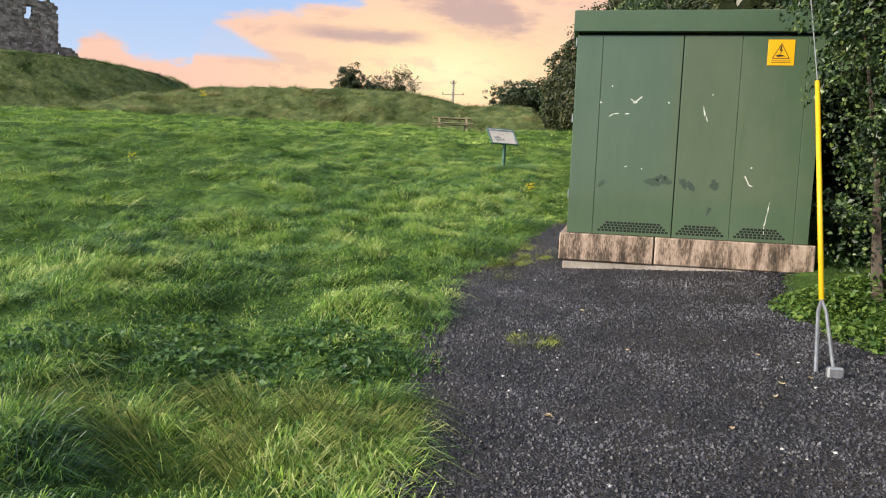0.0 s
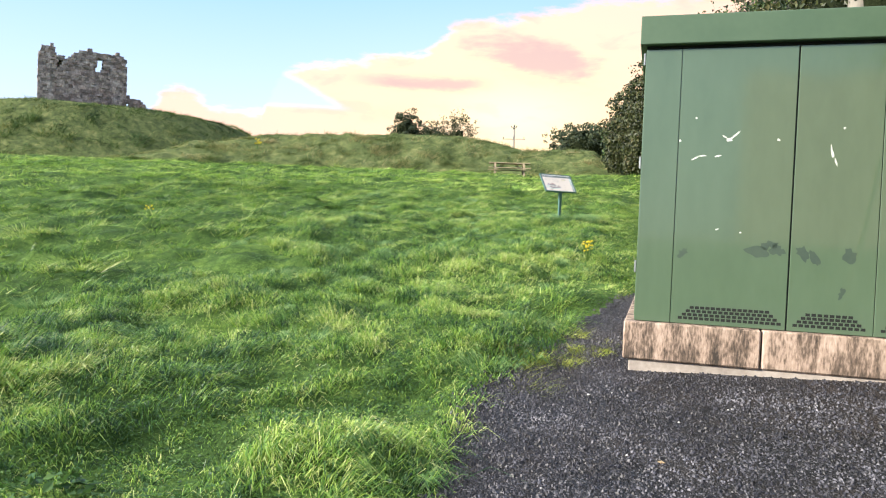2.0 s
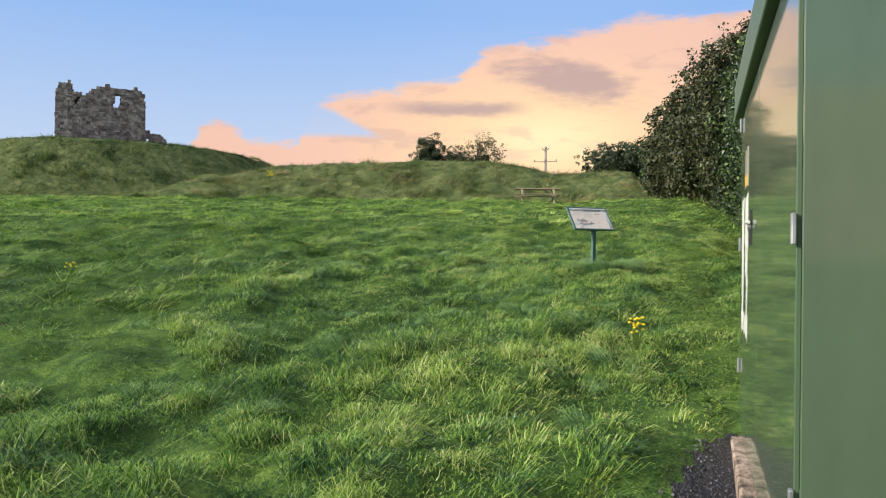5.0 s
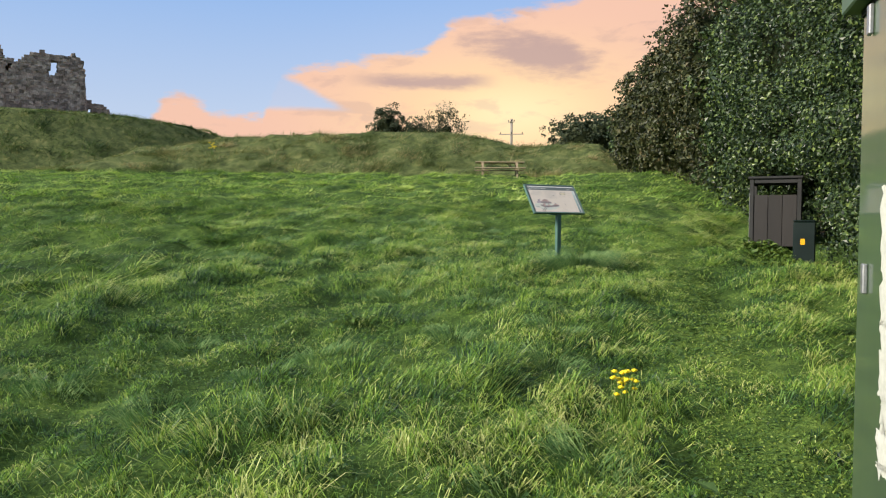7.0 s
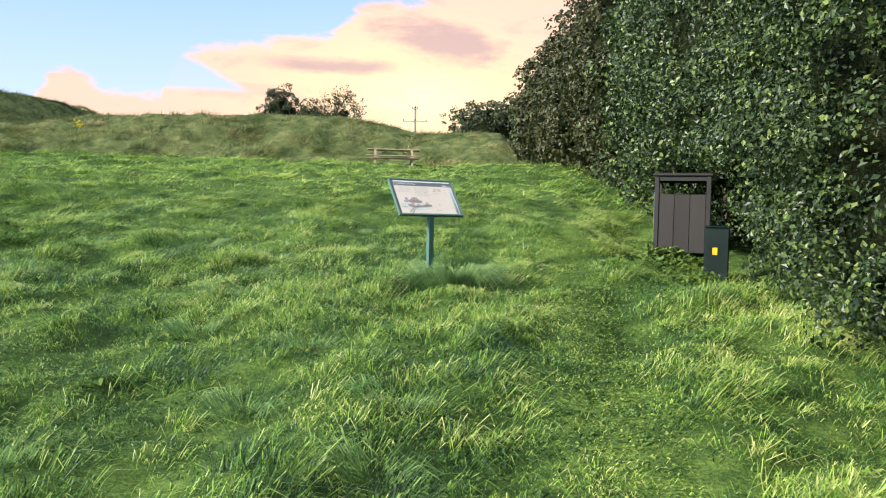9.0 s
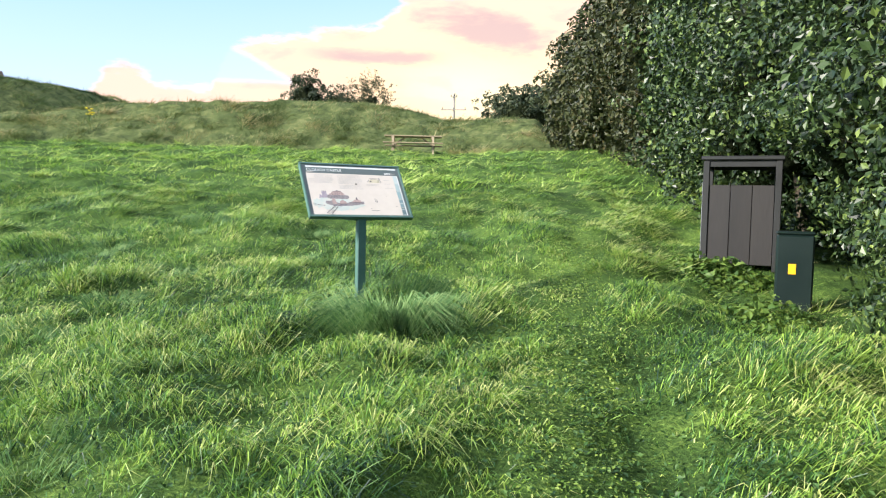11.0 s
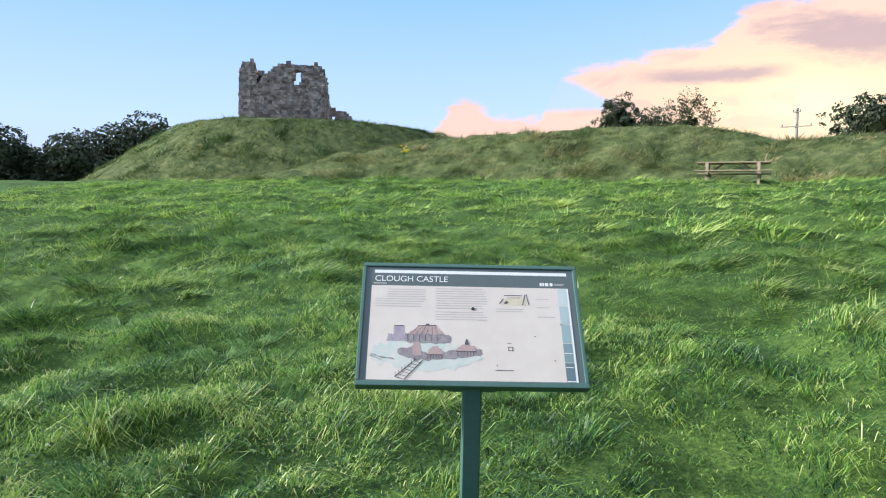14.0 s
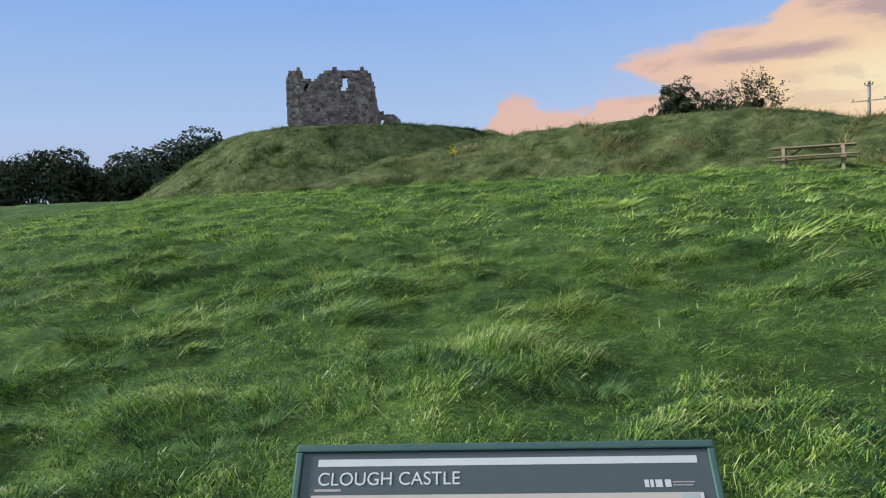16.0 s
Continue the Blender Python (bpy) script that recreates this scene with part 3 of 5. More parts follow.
def sward(name, n, x0, x1, y0, y1, tall, wide, mat, seed, label, segments=2, keep=None, tufts=7.0, spread=0.13, loose=0.3, on_gravel=False, laid=1.0):
    """Grass growing in tufts: so many to the square metre, taller on the humps, each laid over its own way, with short loose blades between."""
    r = np.random.default_rng(seed)
    count = int((x1 - x0) * (y1 - y0) * tufts)
    cx, cy = r.uniform(x0, x1, count), r.uniform(y0, y1, count)
    hump = mounds(cx, cy)
    ch = np.clip(0.30 + 0.85 * hump + 0.35 * fbm(cx, cy, 0.45, 71, 2) + r.normal(0, 0.22, count), 0.15, 1.7)
    # laid over by wind and tread: broadly to the right and down the slope, swirling from clump to clump
    ca = -0.5 + 2.6 * fbm(cx, cy, 0.55, 81, 3) + r.normal(0, 0.45, count)
    ctone = np.clip(0.48 + 0.75 * fbm(cx, cy, 1.1, 91, 3) + 0.22 * fbm(cx, cy, 0.16, 95, 2) + r.normal(0, 0.24, count), 0, 1)
    pick = r.integers(0, count, n)
    # bigger tufts hold more blades
    pick = np.where(r.uniform(0, 1.2, n) < ch[pick], pick, r.integers(0, count, n))
    free = r.random(n) < loose
    size = spread * r.uniform(0.6, 1.5, count)[pick]
    ox, oy = r.normal(0, 1, n), r.normal(0, 1, n)
    x = np.where(free, r.uniform(x0, x1, n), cx[pick] + ox * size)
    y = np.where(free, r.uniform(y0, y1, n), cy[pick] + oy * size)
    hf = np.where(free, r.uniform(0.2, 0.55, n), ch[pick] * r.uniform(0.5, 1.3, n))
    ok = on_gravel | (in_gravel(x, y) < r.uniform(-0.14, 0.16, n))
    ok &= ~((x > 1.42 + 0.096 * (y - 8.4)) & (x < 4.7) & (y > 8.35) & (y < 12.0))
    if keep is not None:
        ok &= keep(x, y)
    x, y, hf, pick, ox, oy, free = (q[ok] for q in (x, y, hf, pick, ox, oy, free))
    n = len(x)
    h = tall * hf * (1 - 0.55 * trail(x, y))
    a = ca[pick] + r.normal(0, 0.55, n)
    d = h * r.uniform(0.35, 1.7, n) * laid
    out = np.where(free, 0, 1.0)[:, None] * np.stack([ox, oy], -1) * (h * 0.45)[:, None]
    lean = np.stack([np.cos(a) * d, np.sin(a) * d], -1) + out
    bow = np.clip(r.normal(0.62, 0.26, n), 0.0, 1.1)
    v, f = blades(x, y, ground_z(x, y), h, wide * r.uniform(0.55, 1.4, n), lean, bow, seed + 1, segments)
    tone = np.where(free, r.uniform(0.0, 0.6, n), np.clip(ctone[pick] + r.normal(0, 0.10, n), 0, 1))
    return tagged(mesh_object(name, v, f, mat, tone=np.repeat(tone, len(v) // n)), label, "grass", kind="stuff")


sward("grass", 215000, -4.6, 1.0, 2.0, 11.5, 0.135, 0.0052, GRASS, 101, "long damp green meadow grass with leaning blades", tufts=34, spread=0.06,
      keep=lambda x, y: x > 0.8 - 0.8 * y)
sward("grass", 275000, -4.5, 4.4, 11.5, 23.5, 0.135, 0.0052, GRASS, 103, "long damp green meadow grass beside the trodden line", tufts=34, spread=0.06,
      keep=lambda x, y: (x > 0.65 - 0.95 * (y - 8.5)) & ((y < 20.5) | (x < 2.2)))
sward("grass", 170000, -6.5, 4.6, 20.5, 28.5, 0.15, 0.0095, GRASS, 105, "green meadow grass in soft tussocks", segments=1, tufts=14, spread=0.09,
      keep=lambda x, y: (y > 23.3) | (x > 2.1) | (x < -4.4))
sward("grass", 200000, -15.0, -4.5, 4.0, 28.5, 0.18, 0.0145, GRASS, 107, "green meadow grass in soft tussocks", segments=1, tufts=12, spread=0.10,
      keep=lambda x, y: x > 0.8 - 0.9 * y)
sward("grass", 210000, -36.0, 5.0, 28.5, 48.5, 0.20, 0.030, GRASS_FAR, 109, "green meadow grass rising to the foot of the bank", segments=1, tufts=5, spread=0.16,
      keep=lambda x, y: (ridge(x, y) < 0.25) & (np.hypot((x + 3.13) / 1.5, y - 42.3) > 1.0))
sward("grass", 80000, -45.0, -15.0, 8.0, 28.5, 0.20, 0.034, GRASS_FAR, 111, "green meadow grass on the open slope", segments=1, tufts=5, spread=0.16)
sward("bank_grass", 110000, -33.0, 5.0, 42.0, 58.0, 0.36, 0.034, GRASS_DRY, 113, "rough olive grass with dry stalks on the earth bank", segments=1,
      keep=lambda x, y: (ridge(x, y) > 0.12) & (y < 56.5), tufts=1.5, spread=0.28, loose=0.12, laid=0.7)
sward("motte_grass", 105000, -76.0, -32.0, 53.0, 88.0, 0.40, 0.066, MOTTE_GRASS, 115, "rough green and olive grass on the steep castle mound", segments=1,
      keep=lambda x, y: np.hypot(x - MOTTE[0], y - MOTTE[1]) < R_FOOT + 3.0, tufts=0.8, spread=0.42, loose=0.12, laid=0.7)
sward("mossy_grass", 16000, 0.3, 1.85, 7.7, 11.6, 0.11, 0.007, MOSS, 117, "short yellow-green moss and grass creeping over the gravel edge", segments=1, tufts=14, spread=0.09, loose=0.05, on_gravel=True,
      keep=lambda x, y: (in_gravel(x, y) > -0.5) & (fbm(x, y, 1.6, 33) > -0.12 + 0.45 * step(in_gravel(x, y), 0.25, 0.9)))
# ---------------------------------------------------------------- shrubs and trees
def leaves(centres, normals, size, seed):
    """Small folded leaves at the places given, facing roughly along the normals."""
    r = np.random.default_rng(seed)
    n = len(centres)
    nrm = normals + r.normal(0, 0.55, (n, 3)) + np.array([0, 0, 0.25])
    nrm /= np.linalg.norm(nrm, axis=1)[:, None]
    ref = r.normal(0, 1, (n, 3)) + np.array([0, 0, -0.6])
    a = np.cross(nrm, ref)
    a /= np.linalg.norm(a, axis=1)[:, None] + 1e-9
    b = np.cross(nrm, a)
    s = (size * r.uniform(0.55, 1.35, n))[:, None]
    fold = nrm * s * 0.14
    v = np.stack([centres - b * s * 0.55, centres + a * s * 0.38 + fold, centres + b * s * 0.6, centres - a * s * 0.38 + fold], 1).reshape(-1, 3)
    k = np.arange(n)[:, None] * 4
    return v, np.concatenate([k + np.array([[0, 1, 2]]), k + np.array([[0, 2, 3]])])


def crown_points(n, rx, ry, z0, z1, seed, boxy=0.55, ragged=0.22, lumps=1.5, face=0.0):
    """Places in the outer skin of a lumpy crown about the z axis, from z0 to z1, with their normals."""
    r = np.random.default_rng(seed)
    d = r.normal(0, 1, (n, 3))
    d /= np.linalg.norm(d, axis=1)[:, None]
    d = np.sign(d) * np.abs(d) ** (1 / boxy)
    d /= np.linalg.norm(d, axis=1)[:, None]
    d[:, 0] = np.where((d[:, 0] > 0.72) & (r.random(n) < face), -d[:, 0], d[:, 0])
    shape = np.sign(d) * np.abs(d) ** boxy
    off = seed * 3.7
    lump = fbm(d[:, 0] * 2 + off, d[:, 1] * 2 + d[:, 2] * 2.7 + off, lumps, seed, 3) + 0.6 * fbm(d[:, 1] * 3 + off, d[:, 2] * 3 - d[:, 0] + off, lumps * 1.7, seed + 5, 2)
    rad = 1 + ragged * lump + 0.09 * fbm(d[:, 0] * 9 + d[:, 1] * 4 + off, d[:, 2] * 11 - d[:, 1] * 6 + off, 1.0, seed + 9, 2) - np.abs(r.normal(0, 0.10, n)) + (r.random(n) < 0.03) * r.uniform(0, 0.16, n)
    half, mid = (z1 - z0) / 2, (z1 + z0) / 2
    p = shape * rad[:, None] * np.array([rx, ry, half]) + np.array([0, 0, mid])
    nrm = d / np.array([rx, ry, half])
    return p, nrm / np.linalg.norm(nrm, axis=1)[:, None]


def clumped(p, nrm, n, count, size, seed):
    """Gathers a crown's skin into small rounded sprays of leaves about some of its places."""
    r = np.random.default_rng(seed)
    k = r.integers(0, len(p), count)
    rad = size * r.uniform(0.55, 1.35, count)
    push = r.normal(0.0, 0.35, count)
    c = p[k] + nrm[k] * (rad * push)[:, None]
    j = r.integers(0, count, n)
    e = r.normal(0, 1, (n, 3)) + nrm[k[j]] * 0.9 + np.array([0, 0, 0.35])
    e /= np.linalg.norm(e, axis=1)[:, None]
    q = c[j] + e * (rad[j] * r.uniform(0.55, 1.08, n))[:, None] * np.array([1, 1, 0.8])
    return q, e


def shrub(name, x, y, rx, ry, top, n, size, seed, mat, label, category="hedge", group="", foot=0.05, sprigs=14, ragged=0.28, boxy=0.6, cut=None, lift=0.0, core=0.78):
    z = gz(x, y)
    ob = empty(name, Matrix.Translation((x, y, z)), label, category, group)
    tall = top - z
    p, nrm = crown_points(n, rx, ry, foot + lift, tall, seed, boxy, ragged, face=0.9 if name == "hedge_shrub" else 0.0)
    spray = 0.25 + 0.055 * max(rx, 1.0) * (size / 0.06) ** 0.5
    area = 6.0 * (rx + ry) / 2 * tall
    p, nrm = clumped(p, nrm, n, int(area * 0.85 / spray ** 2), spray, seed + 7)
    if cut is not None:
        ok = cut(p[:, 0] + x, p[:, 1] + y, p[:, 2] + z)
        p, nrm = p[ok], nrm[ok]
    r = np.random.default_rng(seed + 1)
    extra, en, twigs = [], [], bmesh.new()
    for k in range(sprigs):
        i = r.integers(len(p))
        start = p[i] * np.array([0.8, 0.8, 0.95])
        way = nrm[i] * 0.6 + np.array([r.normal(0, 0.3), r.normal(0, 0.3), r.uniform(0.4, 1.0)])
        way /= np.linalg.norm(way)
        if cut is not None and not cut(np.array([start[0] + way[0] + x]), np.array([start[1] + way[1] + y]), np.array([start[2] + way[2] + z]))[0]:
            continue
        length = min(rx, tall * 0.3) * r.uniform(0.3, 0.75)
        end = start + way * (length + 0.3)
        a, b = Vector(start), Vector(end)
        s = (b - a).orthogonal().normalized() * size * 0.12
        q = (b - a).cross(s).normalized() * size * 0.12
        vs = [twigs.verts.new(c) for c in (a + s, a - s * 0.5 + q, a - s * 0.5 - q, b)]
        for f in ((0, 1, 3), (1, 2, 3), (2, 0, 3)):
            twigs.faces.new([vs[j] for j in f])
        m = int(26)
        t = r.uniform(0.3, 1.0, m)[:, None]
        extra.append(start + (end - start) * t + r.normal(0, size * 0.9, (m, 3)))
        en.append(r.normal(0, 1, (m, 3)))
    for k in range(4):
        ang = r.uniform(0, 6.28)
        a = Vector((0.25 * rx * math.cos(ang), 0.25 * ry * math.sin(ang), -0.1))
        b = Vector((0.6 * rx * math.cos(ang), 0.6 * ry * math.sin(ang), tall * 0.6))
        part("stem", rod([a, a.lerp(b, 0.5) + Vector((0.08, 0.05, 0)), b], [0.035 + 0.008 * tall, 0.03, 0.012], 6), BARK, ob)
    if twigs.faces:
        tagged(part("twigs", twigs, BARK, ob), kind="stuff")
    else:
        twigs.free()
    if extra:
        p, nrm = np.concatenate([p] + extra), np.concatenate([nrm] + en)
    v, f = leaves(p, nrm, size, seed + 2)
    mesh_object("leaves", v, f, mat, ob)
    # solid core in near-black green, standing for the shade inside the growth
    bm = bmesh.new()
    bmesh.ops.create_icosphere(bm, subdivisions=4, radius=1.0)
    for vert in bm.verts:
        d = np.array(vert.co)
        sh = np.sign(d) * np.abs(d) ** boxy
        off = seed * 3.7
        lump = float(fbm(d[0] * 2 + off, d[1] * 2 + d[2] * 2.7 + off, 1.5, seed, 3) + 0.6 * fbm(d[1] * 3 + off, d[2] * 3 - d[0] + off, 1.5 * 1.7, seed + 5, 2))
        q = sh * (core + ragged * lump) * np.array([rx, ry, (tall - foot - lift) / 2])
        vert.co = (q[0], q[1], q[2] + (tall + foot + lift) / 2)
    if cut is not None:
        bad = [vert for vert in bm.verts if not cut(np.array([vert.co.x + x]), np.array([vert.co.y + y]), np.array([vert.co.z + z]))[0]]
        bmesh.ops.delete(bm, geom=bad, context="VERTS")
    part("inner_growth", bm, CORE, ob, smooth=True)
    return ob


def beside_cabinet(x, y, z):
    """Clear of the cabinet's body."""
    return ~((x < 4.52) & (y > 8.05) & (y < 12.1) & (z < 3.6)) & ~((x < 3.55) & (y > 5.5) & (y < 8.2) & (z < 1.2))


def clear_of_bins(x, y, z):
    low = z < gz(4.1, 22) + 1.35
    return ~((x < 4.34) & (y > 19.7) & (y < 22.0) & low) & ~((x < 4.72) & (y >= 22.0) & (y < 23.7) & low)


def clover(n, x0, x1, y0, y1, size, mat, seed, label, keep):
    """Small round leaves low among the grass."""
    r = np.random.default_rng(seed)
    x, y = r.uniform(x0, x1, n), r.uniform(y0, y1, n)
    ok = keep(x, y) & (in_gravel(x, y) < -0.05) & ~((x > 1.42 + 0.096 * (y - 8.4)) & (x < 4.7) & (y > 8.35) & (y < 12.0))
    x, y = x[ok], y[ok]
    z = ground_z(x, y) + r.uniform(0.0, 0.055, len(x)) * (1 - 0.6 * trail(x, y))
    v, f = leaves(np.stack([x, y, z], -1), np.tile((0.0, 0.0, 0.9), (len(x), 1)), size, seed)
    return tagged(mesh_object("clover", v, f, mat), label, "clover", kind="stuff")


clover(70000, -3.5, 4.0, 2.5, 20.5, 0.026, CLOVER, 131, "dark green clover and broad leaves low in the grass",
       lambda x, y: (fbm(x, y, 0.6, 37, 3) > -0.02) & (x > 0.8 - 0.8 * y))
clover(46000, 1.2, 3.2, 11.0, 24.0, 0.017, CLOVER_PALE, 133, "yellow-green clover trodden short along the path",
       lambda x, y: trail(x, y) > 0.25 + 0.35 * vnoise(x * 5, y * 5, 39))

HEDGE = "shrubs of the field hedge"
DARK = "dense dark green hedge shrub with small leaves"
shrub("hedge_shrub", 5.55, 7.1, 1.35, 1.5, 4.6, 44000, 0.048, 21, HEDGE_LEAF, "dark green hedge shrub beside the cabinet and stay wire", group=HEDGE, cut=beside_cabinet, lift=0.2, ragged=0.2)
shrub("hedge_shrub", 4.62, 7.2, 0.95, 0.85, 4.7, 22000, 0.046, 22, HEDGE_LEAF, "dark green hedge shrub arching over the cabinet roof", group=HEDGE, cut=beside_cabinet, lift=2.35, ragged=0.25)
shrub("hedge_shrub", 6.05, 10.2, 1.4, 2.0, 4.9, 9000, 0.08, 23, HEDGE_LEAF, DARK, group=HEDGE, cut=beside_cabinet)
shrub("hedge_shrub", 5.3, 13.7, 1.6, 2.1, 5.6, 15000, 0.075, 25, THORN_LEAF, "brownish hawthorn shrub rising above the cabinet roof", group=HEDGE, sprigs=40)
shrub("hedge_shrub", 5.55, 16.6, 1.75, 2.2, 6.2, 98000, 0.043, 27, HEDGE_LEAF, DARK, group=HEDGE)
shrub("hedge_shrub", 5.95, 20.2, 1.75, 2.1, 6.8, 72000, 0.050, 29, HEDGE_LEAF, "dense dark green hedge shrub crowding the litter bin", group=HEDGE, cut=clear_of_bins)
shrub("hedge_shrub", 6.0, 24.6, 1.95, 2.5, 7.5, 44000, 0.068, 31, HEDGE_LEAF, DARK, group=HEDGE, cut=clear_of_bins)
shrub("hedge_shrub", 6.0, 28.8, 1.9, 2.6, 8.6, 24000, 0.10, 33, HEDGE_LEAF, DARK, group=HEDGE, sprigs=30)
# the dark thorn leaves also stand for weaker light on the far hedge
shrub("hedge_shrub", 5.6, 33.2, 2.0, 3.0, 9.6, 20000, 0.115, 35, THORN_LEAF, "tall hawthorn shrub, leaves darkened as if in shade, bare twigs on top", group=HEDGE, sprigs=60)
shrub("hedge_shrub", 5.2, 38.2, 2.1, 3.0, 9.6, 14000, 0.135, 37, THORN_LEAF, "tall hawthorn shrub, leaves darkened as if in shade, bare twigs on top", group=HEDGE, sprigs=90, ragged=0.34)
shrub("hedge_shrub", 4.7, 43.2, 2.2, 3.1, 9.2, 12000, 0.16, 39, THORN_LEAF, "dark hawthorn shrub with thin outer twigs", group=HEDGE, sprigs=90, ragged=0.34)
shrub("hedge_shrub", 4.9, 48.6, 2.0, 3.2, 9.0, 10000, 0.18, 41, HEDGE_LEAF, DARK, group=HEDGE)
shrub("hedge_shrub", 4.9, 54.5, 2.2, 3.4, 9.2, 10000, 0.18, 43, HEDGE_LEAF, DARK, group=HEDGE)
shrub("bush", 1.6, 61.0, 3.0, 3.0, 10.1, 9000, 0.16, 45, FAR_LEAF, "dark rounded bush behind the end of the bank", "bush", ragged=0.3)
shrub("bush", -14.15, 62.5, 1.2, 1.2, 11.1, 9000, 0.12, 51, FAR_LEAF, "rounded dark green bush on the bank", "bush", "bushes on the bank", sprigs=10, ragged=0.34, boxy=0.95, core=0.68)
shrub("bush", -12.1, 62.6, 1.2, 1.1, 10.2, 5000, 0.12, 53, FAR_LEAF, "low dark green bush between two others on the bank", "bush", "bushes on the bank", sprigs=12, ragged=0.42, boxy=0.95, core=0.66)
shrub("bush", -9.85, 62.4, 1.75, 1.5, 10.8, 3200, 0.10, 55, THORN_LEAF, "thin reddish-brown thorn bush on the bank", "bush", "bushes on the bank", sprigs=110, ragged=0.42, boxy=1.0, core=0.42)


def tree(x, y, tall, rad, seed, label):
    z = gz(x, y)
    ob = empty("tree", Matrix.Translation((x, y, z)), label, "tree", "trees beyond the field")
    r = np.random.default_rng(seed)
    part("trunk", rod([(0, 0, -0.3), (0.1, 0, tall * 0.3), (0.2, 0.1, tall * 0.75)], [0.32, 0.24, 0.06], 8), BARK, ob)
    ps, ns = [], []
    for k in range(12):
        a, hgt = r.uniform(0, 6.28), tall * r.uniform(0.16, 0.86)
        c = np.array([math.cos(a), math.sin(a), 0]) * rad * r.uniform(0.2, 0.65) + np.array([0, 0, hgt])
        part("limb", rod([(0.1, 0, hgt * 0.55), Vector((0.1, 0, hgt * 0.55)).lerp(Vector(c), 0.6), c], [0.11, 0.07, 0.03], 5), BARK, ob)
        s = rad * r.uniform(0.42, 0.62)
        p, nn = crown_points(560, s, s, c[2] - s * 0.8, c[2] + s * 0.8, seed + k, 0.9, 0.3)
        ps.append(p * 1.0 + np.array([c[0], c[1], 0]))
        ns.append(nn)
    v, f = leaves(np.concatenate(ps), np.concatenate(ns), 0.48, seed)
    mesh_object("crown", v, f, FAR_LEAF, ob)


TREE = "dark broad tree in the far hedge line"
for k, (az, dist, el, rad) in enumerate(((-69.5, 115, 4.4, 5.5), (-67.0, 118, 4.6, 5), (-64.6, 115, 5.6, 4.2), (-62.4, 118, 4.3, 4.5), (-60.2, 112, 6.0, 5.0), (-57.7, 112, 6.3, 5.0), (-55.2, 115, 6.8, 5.2))):
    tx, ty = 1.6 + dist * math.sin(radians(az)), 17.8 + dist * math.cos(radians(az))
    tree(tx, ty, 3.2 + dist * math.tan(radians(el)) - gz(tx, ty) + 0.4, rad, 200 + 17 * k, TREE)

# ---------------------------------------------------------------- electricity cabinet
CAB = Matrix.Translation((1.55, 8.5, 0.0)) @ pose(0, 0, 0, 0, 0, -5.5) @ Matrix.Diagonal((0.97, 1, 1, 1))
WIDE, DEEP, Z0, Z1, ZR = 2.63, 3.40, 0.85, 3.07, 3.33
cab = empty("electricity_cabinet", CAB, "large green steel electricity cabinet on a concrete plinth", "electricity cabinet")
part("body", boxed(0.012, WIDE - 0.012, 0.012, DEEP - 0.012, Z0, Z1 + 0.02), GREEN, cab)
bm = bmesh.new()
vs = box(bm, -0.05, WIDE + 0.05, -0.07, DEEP + 0.05, Z1 + 0.012, ZR)
vs[4].co.z = vs[5].co.z = ZR - 0.02
part("roof", bm, GREEN_ROOF, cab, "overhanging green roof", bevel=0.006)
part("eaves_shadow_gap", boxed(0.004, WIDE - 0.004, 0.004, DEEP - 0.004, Z1 - 0.012, Z1 + 0.012), SEAM, cab)


def face_panel(name, x0, x1, parent):
    return part(name, boxed(x0, x1, -0.006, 0.012, Z0 + 0.004, Z1 - 0.016), GREEN, parent, bevel=0.003)


face_panel("corner_panel", 0.0, 0.286, cab)
doors = [face_panel("door", 0.292, 1.168, cab), face_panel("door", 1.180, 1.792, cab), face_panel("door", 1.797, 2.47, cab)]
face_panel("corner_panel", 2.474, WIDE, cab)
part("seam", boxed(1.168, 1.180, 0.006, 0.013, Z0 + 0.004, Z1 - 0.016), SEAM, cab)
for x0, x1, parent in ((0.345, 1.14, doors[0]), (1.215, 1.745, doors[1]), (1.84, 2.39, doors[2])):
    bm = bmesh.new()
    rows = 4
    for k in range(rows):
        inset = 0.030 * k
        n = int((x1 - x0 - 2 * inset) / 0.041)
        pitch = (x1 - x0 - 2 * inset) / n
        for i in range(n):
            cx, cz = x0 + inset + pitch * (i + 0.5), Z0 + 0.05 + 0.029 * k
            vs = [bm.verts.new((cx + a, -0.0075, cz + b)) for a, b in ((-0.016, -0.011), (0.016, -0.011), (0.016, 0.011), (-0.016, 0.011))]
            bm.faces.new(vs)
            vs2 = [bm.verts.new((q.co.x * 1.0, -0.0062, q.co.z)) for q in vs]
            for j in range(4):
                bm.faces.new((vs[j], vs[(j + 1) % 4], vs2[(j + 1) % 4], vs2[j]))
    tagged(part("vent_grille", bm, SEAM, parent, "rows of dark square ventilation holes"), kind="stuff")
# side doors, hinges, lock, peeled notice
side = []
for y0, y1 in ((0.10, 1.64), (1.648, DEEP - 0.20)):
    side.append(part("side_door", boxed(-0.006, 0.012, y0, y1, Z0 + 0.02, Z1 - 0.02), GREEN, cab, bevel=0.003))
for y, parent in ((0.10, side[0]), (DEEP - 0.20, side[1])):
    for z in (1.29, 2.15, 3.0):
        h = part("hinge", boxed(-0.022, -0.006, y - 0.018, y + 0.018, z - 0.05, z + 0.05), STEEL, parent, bevel=0.004)
lock = part("lock_recess", boxed(-0.0075, -0.006, 2.07, 2.31, 2.13, 2.33), SEAM, side[1], "dark recessed lock")
